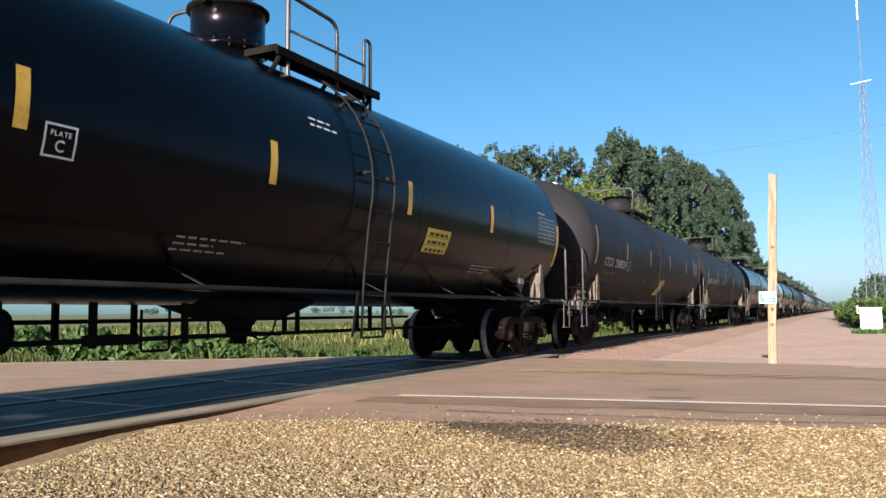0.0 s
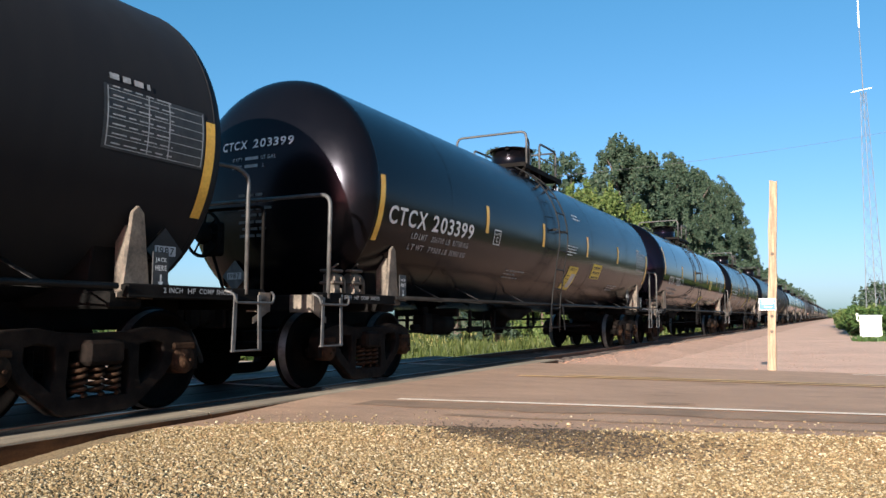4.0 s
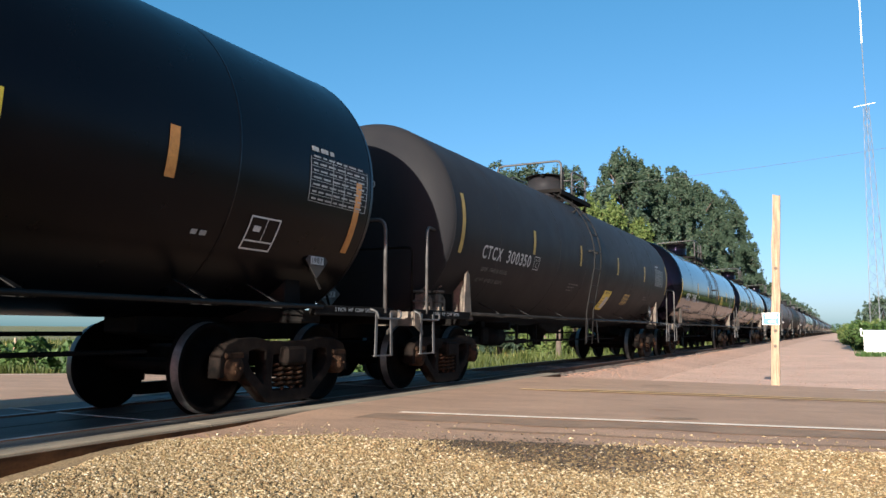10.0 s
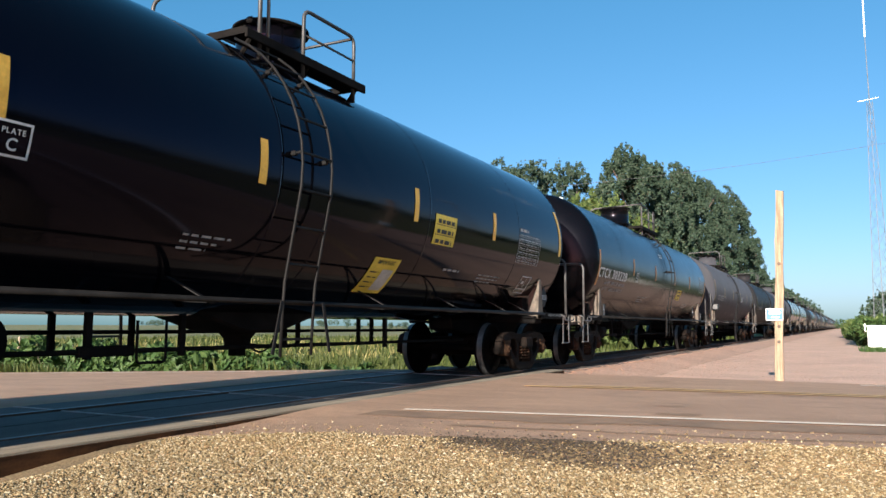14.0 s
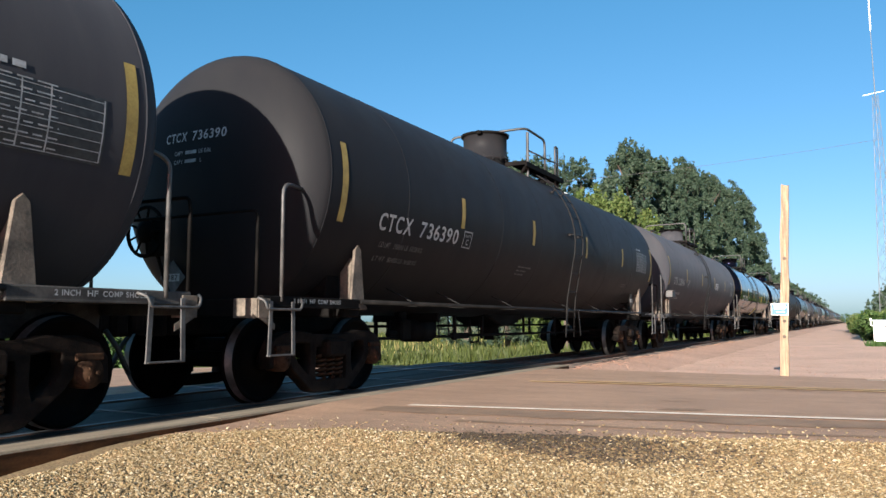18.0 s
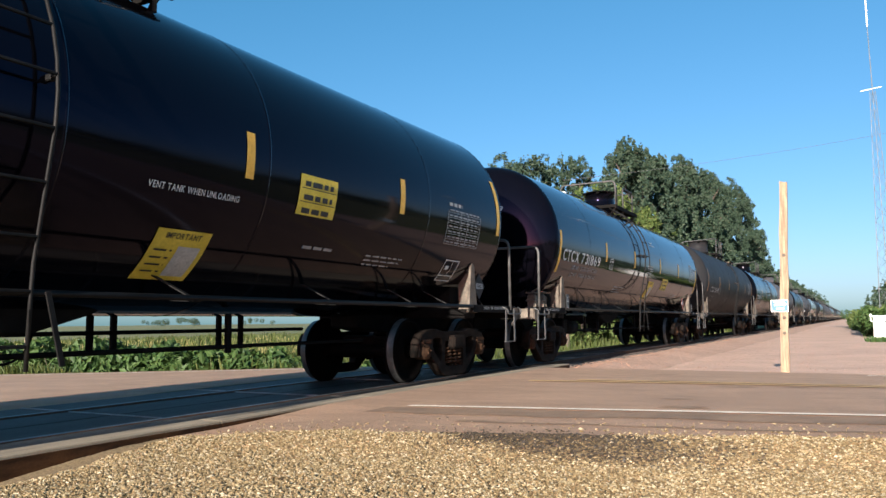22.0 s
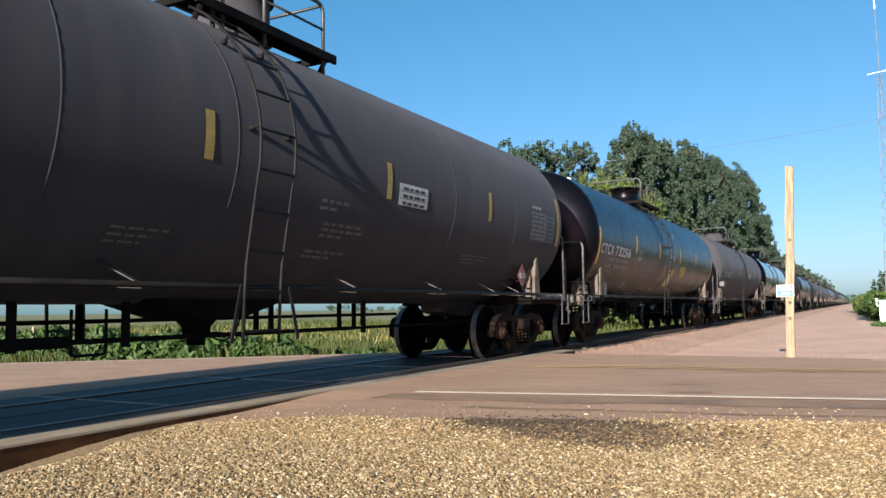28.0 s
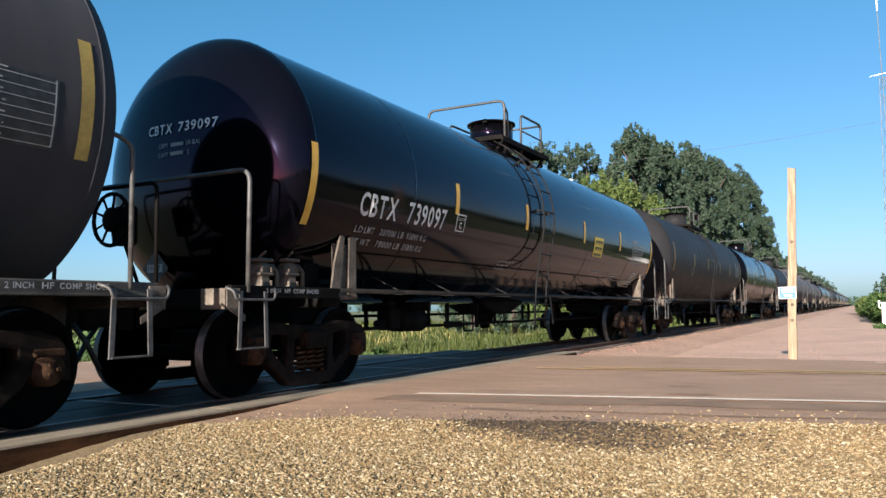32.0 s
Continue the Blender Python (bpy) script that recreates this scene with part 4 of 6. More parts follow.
def forward(patch, nose):
    """The patch moved on to a longer front head."""
    return [(x, y - nose, z) for x, y, z in patch[0]], patch[1]


def head_bar(R, x, z, width, height):
    """A plain bar for figures that cannot be read, laid on the tank's front head."""
    verts = []
    for a, b in ((0, 0), (width, 0), (width, height), (0, height)):
        k = max(0.0, 1 - ((x + a) ** 2 + (z + b) ** 2) / (R * R))
        verts.append((x + a, -(SHELL + R * DISH * math.sqrt(k)) - 0.012, z + b))
    return verts, [(0, 1, 2, 3)]


def jack_sign_mesh():
    bm = bmesh.new()
    box(bm, (0, 0, 0), (0.012, 0.17, 0.34), 0.003)
    return mesh_of("jack_sign", bm, INK)


def fitting_box_mesh():
    bm = bmesh.new()
    box(bm, (0, 0, 0), (0.24, 0.4, 0.2), 0.012)
    box(bm, (0.0, 0, 0.105), (0.28, 0.44, 0.02), 0.004)
    box(bm, (-0.18, 0.1, -0.02), (0.2, 0.06, 0.12), 0.006)
    return mesh_of("fitting_box", bm, LADDER)


def tank_car(y, R, style, mark, number, tape, full=True, load="", light="", ladder=-0.25, bold=False, extras=()):
    """One tank car, its middle at y."""
    zc, mat = seg(R), STYLE[style]
    zt = zc + R
    kind = "bold" if bold else style if style in ("grey", "gloss") else "plain"
    lay = LAYOUT[kind]
    cb = mark == "CBTX"
    longer = style == "gloss" and number != "224185"
    end = 7.42 if number == "719301" else lay.end + (0.12 if longer and not bold else 0)
    tail = -0.15 if number == "719301" else lay.tail + (0.2 if longer and not bold else 0)
    nose = 0.17 if kind == "plain" else 0.0
    frame_mat = SILL_DUSTY if style == "grey" else FRAME
    new_type = style in ("gloss", "satin", "sheen")
    car = new("tank_car")
    car.location = (0, y, 0)
    spin = []
    looks = {"gloss": "glossy black", "satin": "satin black", "sheen": "semi-gloss black", "dull": "dull black", "grey": "faded grey"}[style]
    hue = {"yellow": "bright yellow", "orange": "orange", "dusty": "dusty yellow"}[tape]
    more = " and yellow notices" if "yel" in extras or "imp" in extras else " and a white decal" if "decal" in extras else ""
    tagged(car, looks + " tank car with " + hue + " stripes" + more, "tank car", "cars of the train")
    tank = part("tank", tank_mesh(R, mat, end, nose), None, car, looks + " cylindrical tank", pose(0, 0, zc))
    for f in (-1, 1):
        back = tail if f > 0 else 0.0
        add_truck(car, f * 6.77 + back, spin, full)
        turn = pose(0, back, 0) if f > 0 else pose(0, 0, 0, 0, 0, 180)
        at = pose(0, back, 0)
        part("stub_sill", cached(("sill", frame_mat.name), lambda: sill_mesh(frame_mat)), None, car, "", turn)
        part("end_deck", cached(("deck", frame_mat.name), lambda: deck_mesh(frame_mat)), None, car, "", turn)
        part("coupler", cached("coupler", coupler_mesh), None, car, "", turn)
        if full:
            part("air_hose", cached("hose", hose_mesh), None, car, "", turn)
            part("end_rail", cached(("end_rail", new_type), end_hoop_mesh if new_type else end_rail_mesh), None, car, "pale worn metal end handrail" if new_type else "", turn)
        for s in (-1, 1):
            part("side_sill", cached(("side_sill", s, f, frame_mat.name), lambda: mirrored(side_sill_mesh(frame_mat), s, f)), None, car, "", at)
            part("bolster_saddle", cached(("saddle", s, f), lambda: mirrored(saddle_mesh(), s, f)), None, car, "", at)
            part("corner_plate", cached(("corner", s, f), lambda: mirrored(corner_mesh(), s, f)), None, car, "corner plate of the end sill, coloured pale as if sunlit", at)
            if full and s > 0:
                part("sill_grab", cached(("sill_grab", s, f), lambda: mirrored(sill_grab_mesh(), s, f)), None, car, "pale bent grab bar", at)
            part("stirrup_step", cached(("stirrup", s, f), lambda: mirrored(stirrup_mesh(), s, f)), None, car, "pale worn metal stirrup step", at)
            if not new_type:
                part("grab_rail", cached(("grab", s, f), lambda: mirrored(grab_mesh(1), s, f)), None, car, "pale worn metal grab rail", at)
            broad = kind == "gloss" and f < 0
            if number == "719301" and f > 0:
                continue
            part("jacking_bracket", cached(("web", s, broad), lambda: mirrored(broad_web_mesh() if broad else web_mesh(), s, 1)), None, car, "dusty pale jacking bracket plate", pose(s * 1.34, f * 6.8 + back + (0.26 if broad else 0.14 if f < 0 else 0.06), 1.1))
        if full and bold and mark and not (number == "719301" and f > 0):
            sign_ = part("jack_sign", cached("jack_sign", jack_sign_mesh), None, car, "black sign with white words by the jacking bracket", pose(1.385, f * 6.8 + back + (0.34 if f < 0 else 0.28), 1.22))
            for word, dz in (("JACK", 0.1), ("HERE", 0.035)):
                part("sign_word", cached(("jack", word), lambda: raw("sign_word", *flat_text(word, 0.009, 0, 0.12, 0.045), LETTER)), None, sign_, "white word", pose(0, 0, dz))
            part("sign_arrow", cached("arrow", lambda: raw("sign_arrow", [(0.009, -0.008, -0.02), (0.009, 0.008, -0.02), (0.009, 0.008, -0.08), (0.009, -0.008, -0.08), (0.009, -0.03, -0.08), (0.009, 0.03, -0.08), (0.009, 0, -0.12)], [(0, 1, 2, 3), (4, 5, 6)], LETTER)), None, sign_, "white arrow pointing down")
    if full:
        for x_, y_, h_ in ((1.08, -7.62, 0.34), (1.08, -7.2, 0.36)) if ladder < 0 else ():
            part("angle_valve", cached(("end_valve", h_), lambda: end_valve_mesh(h_)), None, car, "dusty pale brake valve on the end deck", pose(x_, y_, 1.08))
        for f in (-1, 1):
            for k, (a_, n_, word) in enumerate(((-0.4, 0.03, "2"), (-0.28, 0.15, "INCH"), (-0.1, 0.09, "HF"), (0.08, 0.18, "COMP"), (0.3, 0.2, "SHOES"))):
                part("sill_stencil", cached(("shoes", word), lambda: raw("sill_stencil", *flat_text(word, 0, 0, n_, 0.045), LETTER_DIM)), None, car, "white stencilled word on the side sill", pose(1.429, 7.5 * f + a_ + (tail if f > 0 else 0), 1.07))
        if style == "grey":
            part("fitting_box", cached(("fitting_box", R), fitting_box_mesh), None, car, "grey metal fitting box on the tank's side", pose(R * 0.88 + 0.1, -6.93, zc - 0.75))
    add_brake_wheel(car)
    part("bottom_outlet", cached("outlet", outlet_mesh), None, car)
    part("brake_cylinder", cached("brake", brake_mesh), None, car)
    part("brake_reservoir", cached("reservoir", reservoir_mesh), None, car)
    part("control_valve", cached("valve", valve_mesh), None, car)
    part("brake_rigging", cached("hanger", hanger_mesh), None, car)
    part("brake_rod", cached("rods", rods_mesh), None, car)
    hoop = {"GBRX": -0.4}.get(mark, {"719301": -0.84, "": -0.12}.get(number, 0.2)) if ladder > 0 else None
    slide = lay.shift - {"731975": 0.25, "731992": 0.15}.get(number, 0.0) if hoop is None else 0.0
    span = (-0.7, 1.55) if hoop is None else (hoop - 0.25, hoop + 1.9)
    tall = 0.45 if mark == "GBRX" else 0.58
    place = 0.68 + slide if hoop is None else {"704776": -0.28, "": -0.26, "719301": -0.5, "739088": 0.14}.get(number, -0.14)
    on = pose(0, slide, 0)
    part("platform", cached(("platform", R, span), lambda: platform_mesh(zt, *span)), None, car, "", on)
    man = part("manway", cached(("manway", R, mat.name, tall), lambda: mesh_of("manway", manway_mesh(zt, tall), mat)), None, car, "", pose(0, place, 0))
    part("lid", cached(("lid", R, tall), lambda: mesh_of("lid", lid_mesh(zt, tall), FRAME)), None, man)
    if hoop is None:
        part("safety_rail", cached(("rail_front", R), lambda: rail_front(zt, -0.42)), None, car, "", on)
    else:
        part("safety_rail", cached(("rail_hoop", R, hoop), lambda: rail_hoop(zt, hoop)), None, car)
    for s in (-1, 1):
        if hoop is None:
            part("safety_rail", cached(("rail_loop", R, s), lambda: rail_loop(zt, s, 0.36, 1.43)), None, car, "", on)
        else:
            part("safety_rail", cached(("rail_post", R, s, hoop), lambda: rail_post(zt, s, hoop + 1.66)), None, car)
        part("side_pipe", cached(("pipe", s), lambda: pipe_mesh(R, s)), None, car)
        if full and s > 0:
            add_ladder(car, R, ladder, PIPE)
        else:
            part("ladder", cached(("ladder_far", R), lambda: far_ladder(R)), None, car, "", pose(0, ladder, 0, 0, 0, 0 if s > 0 else 180))
    if full:
        for u in (-5.3, -3.9, -1.9, 1.2, 3.3, 5.1, 6.1):
            part("pipe_bracket", cached(("strap", R, style == "grey"), lambda: strap_mesh(R, LADDER if style == "grey" else PIPE)), None, car, "", pose(0, u, 0))
        for u in (-SHELL, -5.2, ladder - 0.42, ladder + 0.42, 2.0, 5.2, end) if new_type else (-SHELL - nose, -5.75, -2.75, -0.95, 3.4, 5.6, end):
            part("seam_band", bead_mesh(R, mat), None, tank, "", pose(0, u, 0))
    tm = {"yellow": YELLOW, "orange": ORANGE, "dusty": DUSTY_YELLOW}[tape]
    low = (-0.72, 0.16) if cb or mark == "GBRX" else lay.stripes
    for k, u in enumerate(STRIPES.get(number) or STRIPES[kind]):
        w0, w1 = low if k in (0, 5) else (-0.27, 0.17)
        if number == "719301":
            w0, w1 = w0 - 0.15, w1 - 0.15
        add("reflective_stripe", curved(R, u - 0.055, u + 0.055, w0, w1), tm, tank, label=hue + " reflective stripe")
    lm = LETTER_DIM if style == "grey" else LETTER_WORN if style == "dull" else LETTER
    drift, rise = DRIFT.get(number, (0.0, 0.0))
    if mark:
        for name, text, (a_, b_) in (("reporting_mark", mark, lay.mark), ("car_number", number, lay.number)):
            add(name, curved_text(R, text, (a_ + b_) / 2 + drift, lay.line[0] + rise, b_ - a_, lay.line[1]), lm, tank, label="white stencilled " + name.replace("_", " "))
        if full:
            x0, x1, hz = (-0.45, 0.57, 0.41) if cb else lay.head
            hw = x1 - x0
            add("head_mark", forward(head_text(R, mark, x0 + 0.19 * hw, hz, 0.38 * hw, 0.115), nose), lm, tank, label="white stencilled mark on the tank head")
            add("head_number", forward(head_text(R, number, x0 + 0.735 * hw, hz, 0.53 * hw, 0.115), nose), lm, tank, label="white stencilled number on the tank head")
            known = LADEN.get(number)
            x0, hw = x0 + 0.18 * hw, 0.62 * hw
            for row, (unit, dz) in enumerate((("US GAL", 0.19), ("L", 0.29))):
                bits = [head_text(R, "CAPY", x0 + 0.13 * hw, hz - dz, 0.24 * hw, 0.05), head_text(R, unit, x0 + (0.83 if row == 0 else 0.74) * hw, hz - dz, (0.32 if row == 0 else 0.04) * hw, 0.05)]
                bits.append(head_text(R, known[row], x0 + 0.46 * hw, hz - dz, 0.32 * hw, 0.05) if known else head_bar(R, x0 + 0.31 * hw, hz - dz - 0.02, 0.3 * hw, 0.04))
                add("head_print", forward(joined(bits), nose), LETTER_DIM, tank, label="small white capacity stencil on the tank head")
            if bold:
                block = [head_bar(R, -0.28 + 0.05 * (q % 2) + 0.14 * p, -0.1 - 0.085 * q, 0.11, 0.035) for q in range(7) for p in range(4 if q in (1, 2) else 3)]
                add("head_print", joined(block), LETTER_FAINT, tank, label="grimy rows of unreadable print on the tank head")
    u, w, gap_, k_ = lay.weights
    u, w = u + drift, w + rise - (0.06 if number == "739088" else 0.0)
    if load and full:
        small = LETTER_FAINT if style == "dull" else LETTER_DIM
        for name, words, dw in (("load_limit", "LD LMT|" + load, 0.0), ("light_weight", "LT WT|" + light, gap_)):
            spots = ((-0.76, 0.16), (-0.54, 0.2), (-0.13, 0.36), (0.17, 0.13), (0.46, 0.3), (0.73, 0.15))
            row = words.replace("|", " ").split()
            row = row if len(row) == 6 else row[:4] + [row[4] + " " + row[5], row[6]]
            for (a_, n_), word in zip(spots, row):
                add(name, curved_text(R, word, u + a_ * k_, w - dw, n_ * k_, 0.085 if k_ > 0.8 else 0.07), small, tank, label="small white stencilled " + name.replace("_", " "))
    if full:
        p, q = lay.plate
        p, q = {"739088": (-3.57, -0.43), "719301": (-3.81, -0.36), "704776": (-3.58, -0.28)}.get(number, (p, q))
        edge_ = [curved(R, p - 0.135, p + 0.135, q + e_, q + e_ + 0.018) for e_ in (-0.125, 0.107)] + [curved(R, p + e_, p + e_ + 0.018, q - 0.107, q + 0.107) for e_ in (-0.135, 0.117)]
        edge_ += [curved_text(R, "PLATE", p, q + 0.055, 0.17, 0.04), curved_text(R, "C", p, q - 0.035, 0.075, 0.09)]
        add("plate_mark", joined(edge_), LETTER_DIM if style in ("grey", "dull") else LETTER, tank, label="white stencilled clearance plate mark in a box")
        if "box" in extras or kind == "gloss":
            b_, up_ = (6.0 if longer and not bold else 5.78, 0.0) if kind == "gloss" else (5.5, 0.17)
            frame_ = [curved(R, b_, b_ + 0.44, w_ + up_, w_ + up_ + 0.018) for w_ in (-1.12, -1.03, -0.78)] + [curved(R, u_, u_ + 0.02, up_ - 1.12, up_ - 0.77) for u_ in (b_, b_ + 0.42)]
            add("stencil_box", joined(frame_ + [curved(R, b_ + 0.08, b_ + 0.18, up_ - 0.92, up_ - 0.86), curved(R, b_ + 0.24, b_ + 0.25, up_ - 1.02, up_ - 0.78)]), LETTER, tank, label="white stencilled box with a plain bar")
        pu, pw = lay.small if mark else (-2.15, -0.93)
        add("fine_print", bars(R, pu, pw, (0.6, 0.45, 0.35) if kind != "bold" else (0.9, 0.5, 0.7), 0.07, 0.006, 0, 0.024), LETTER_DIM if new_type else LETTER_FAINT, tank, label="rows of unreadable small print")
        if kind == "gloss":
            add("fine_print", bars(R, 2.78, -0.87, (0.52,), 0.07, 0.006, 0, 0.035), LETTER_DIM, tank, label="a row of unreadable small print")
        add("fine_print", bars(R, 5.0 if kind == "plain" else 4.83 if number == "719301" else 4.0, -0.72 if kind == "plain" else -0.87, (0.35, 0.38) if kind == "plain" else (0.22,) if number == "719301" else (0.86, 0.8, 0.6), 0.06, 0.006, 0, 0.05 if number == "719301" else 0.022), LETTER_DIM if new_type else LETTER_FAINT, tank, label="rows of unreadable small print")
        if bold:
            tu = -1.0 if number == "719301" else -0.45 if ladder > 0 else 0.75
            add("fine_print", bars(R, tu, 0.58, (0.4, 0.5), 0.08, 0.006, 0, 0.028), LETTER, tank, label="rows of unreadable small print")
            if ladder < 0:
                add("fine_print", bars(R, 0.14, -0.14, (0.7, 0.62, 0.66, 0.4), 0.06, 0.006, 0, 0.024), LETTER, tank, label="rows of unreadable small print")
        d0, d1, dw = (6.5, 7.5, 0.03) if bold and ladder > 0.7 else (5.46, 6.56, -0.25) if cb else (5.74, 6.78, -0.25) if longer and not bold else lay.data
        thin = 0.02 if new_type else 0.011
        cells = [bars(R, d0 + 0.05, w0, ((d1 - d0) * (0.9 if new_type else 0.62),), 0.08, 0.007, 0, thin) for w0 in np.arange(-0.265, 0.2, 0.075) + dw]
        cells += [curved(R, d0, d1, w0 - 0.02, w0 - 0.014) for w0 in np.arange(-0.27, 0.23, 0.075) + dw]
        cells += [curved(R, a_, a_ + 0.012, dw - 0.29, dw + 0.185) for a_ in (d0, d0 + 0.4, d0 + 0.62, d1)] + [bars(R, d0 + 0.03, dw + 0.25, (0.4,), 0.08, 0.007, 0, 0.05)]
        if not new_type:
            add("panel_field", curved(R, d0 - 0.03, d1 + 0.03, dw - 0.31, dw + 0.2, 0.0035), INK, tank, label="black painted field of the data panel")
        add("data_panel", joined(cells), LETTER_DIM, tank, label="white stencilled data panel with unreadable rows")
        board = part("hazard_placard", cached(("placard", style == "grey" or "red" in extras), lambda: placard_mesh(PLACARD_RED if style == "grey" or "red" in extras else GRIMY_PLACARD)), None, car, "diamond-shaped hazard placard on a bracket", pose(1.3, {"gloss": 7.2, "grey": 6.3, "plain": 6.15}.get(kind, 7.2 if mark == "GBRX" else 6.9 if number == "719301" else 5.9) + tail, 1.6 if number == "719301" else 1.41))
        part("placard_number", cached("placard_band", lambda: plate_mesh("placard_number", 0.007, 0.0, 0.23, 0.085, SHEET_WHITE)), None, board, "white number band")
        add("placard_numeral", flat_text("1987", 0.0125, 0.0, 0.19, 0.065), INK, board, label="black number on the hazard placard")
        part("placard_bracket", cached("placard_bracket", placard_bracket_mesh), None, board)
        sign = part("end_placard", cached("end_placard", lambda: placard_mesh(LETTER_FAINT)), None, car, "grimy diamond-shaped placard on the tank head", pose(-0.4, -SHELL - nose - 0.4, 1.36, 0, 0, -90))
        part("placard_number", cached("placard_band", lambda: None), None, sign, "white number band")
        add("placard_numeral", flat_text("1987", 0.0125, 0.0, 0.19, 0.065), INK, sign, label="black number on the placard")
        part("placard_bracket", cached("end_bracket", end_bracket_mesh), None, sign)
    if "imp" in extras:
        a0, b0, sl = (*({"732516": (0.3, -1.1), "208824": (0.56, -1.22), "731574": (0.85, -1.4)}.get(number, lay.panel)), 0.0)
        add("notice_panel", curved(R, a0, a0 + 0.62, b0, b0 + 0.56, 0.008, sl), PLACARD_YELLOW, tank, label="slanting yellow and white notice panel")
        add("notice_heading", curved_text(R, "IMPORTANT", a0 + 0.31 + sl * 0.5, b0 + 0.5, 0.4, 0.06, 0.013, sl), INK, tank, label="black heading")
        add("notice_sheet", curved(R, a0 + 0.3, a0 + 0.56, b0 + 0.06, b0 + 0.4, 0.012, sl), SHEET_WHITE, tank, label="white sheet on the notice")
        add("notice_print", joined([bars(R, a0 + 0.05 + sl * q_, b0 + q_, (0.2,), 0.1, 0.013, sl, 0.02) for q_ in (0.1, 0.18, 0.26, 0.34)]), INK, tank, label="black unreadable print")
    if "yel" in extras:
        nu, nw, wide, high = lay.notice
        notice(tank, R, 2.36 if cb else 2.47 if longer and not bold else 1.85 if number == "732516" else nu, -0.43 if number == "719301" else nw, wide, high, 3, DUSTY_YELLOW if style == "dull" else None)
    if "decal" in extras:
        notice(tank, R, *lay.notice, 3, SHEET_WHITE)
        add("fine_print", joined([bars(R, 0.35, -0.45, (0.5, 0.3), 0.08), bars(R, 0.5, -0.7, (0.7, 0.8, 0.4), 0.07), bars(R, 0.4, -1.05, (0.7, 0.5), 0.07)]), LETTER_FAINT, tank, label="rows of unreadable small print")
    if "vent" in extras:
        add("stencil", curved_text(R, "VENT TANK WHEN UNLOADING", 1.12, -0.48, 1.05, 0.06), LETTER, tank, label="white stencilled words")
    if "thermal" in extras:
        th_u, th_w = (-2.1, -0.22) if mark == "GBRX" else (-2.98, 0.02)
        if mark != "GBRX":
            add("fine_print", joined([bars(R, -3.25, -0.2, (0.6, 0.5, 0.55, 0.4, 0.45, 0.35), 0.075), bars(R, -3.5, -0.72, (0.7, 0.4, 0.6), 0.08), bars(R, -1.75, -0.62, (0.6, 0.65), 0.08)]), LETTER, tank, label="rows of unreadable small print")
        add("stencil", joined([curved_text(R, "THERMAL PROTECTION", th_u, th_w, 0.78, 0.06), curved_text(R, "SYSTEM EQUIPPED", th_u - 0.06, th_w - 0.1, 0.62, 0.06)]), LETTER, tank, label="white stencilled words")
    if "tag" in extras:
        for u0, n in ((1.35, 5), (4.6, 4)):
            w0 = -0.5 if n == 5 else -0.85
            strokes = [curved_stroke(R, u0 + 0.12 * k, w0 + 0.1 * math.sin(k * 2.2), 0.18 + 0.05 * (k % 2), k) for k in range(n)]
            add("spray_scribble", joined(strokes), LETTER_DIM, tank, label="pale sprayed scribble")
    return car, spin


def end_valve_mesh(h):
    """A cast valve body between bolted flanges, with its pipe and lever."""
    bm = bmesh.new()
    box(bm, (0, 0, h * 0.45), (0.16, 0.17, h * 0.8), 0.03)
    for z in (0.03, h * 0.5, h * 0.92):
        box(bm, (0, 0, z), (0.2, 0.22, 0.035), 0.012)
    for a in (-0.07, 0.07):
        for z in (0.055, h * 0.56):
            rod(bm, (0.09, a, z), (0.09, a, z + 0.05), 0.016, 6)
    rod(bm, (0, 0.08, h * 0.72), (0, 0.2, h * 0.72), 0.035, 8)
    tube(bm, bend([(0.02, 0.18, h * 0.72), (0.02, 0.24, h * 0.6), (0.02, 0.24, 0.0)], 0.05, 3), 0.022, 6)
    rod(bm, (0, 0, h), (0.13, -0.06, h + 0.05), 0.014, 6)
    return mesh_of("angle_valve", bm, CREAM)


def curved_stroke(R, u, w, size, k):
    """A loop of sprayed line."""
    pts = [(u + size * 0.5 * math.cos(a * (1 + 0.3 * (k % 3)) + k), w + size * math.sin(a + 0.6 * k)) for a in np.linspace(0, 4.6, 14)]
    verts, faces = [], []
    for a, b in pts:
        for d in (-0.011, 0.011):
            q = (b + d) / R
            verts.append(((R + 0.007) * math.cos(q), a + d, (R + 0.007) * math.sin(q)))
    for i in range(len(pts) - 1):
        faces.append((2 * i, 2 * i + 2, 2 * i + 3, 2 * i + 1))
    return verts, faces


def placard_mesh(mat):
    bm = bmesh.new()
    prism(bm, [(-0.2, 0), (0, -0.2), (0.2, 0), (0, 0.2)], -0.004, 0.004)
    return mesh_of("hazard_placard", bm, mat)


def plate_mesh(name, x, z, wide, high, mat):
    bm = bmesh.new()
    box(bm, (x, 0, z), (0.004, wide, high))
    return mesh_of(name, bm, mat)


def placard_bracket_mesh():
    bm = bmesh.new()
    box(bm, (-0.012, 0, 0), (0.012, 0.3, 0.3), 0.003, Matrix.Rotation(radians(45), 3, "X"))
    rod(bm, (-0.01, 0, -0.1), (-0.3, 0, -0.06), 0.016, 6)
    rod(bm, (-0.01, 0, -0.2), (0.06, 0, -0.32), 0.016, 6)
    return mesh_of("placard_bracket", bm, FRAME)


def end_bracket_mesh():
    bm = bmesh.new()
    rod(bm, (-0.01, 0, 0), (-0.22, 0, 0), 0.016, 6)
    return mesh_of("placard_bracket", bm, FRAME)


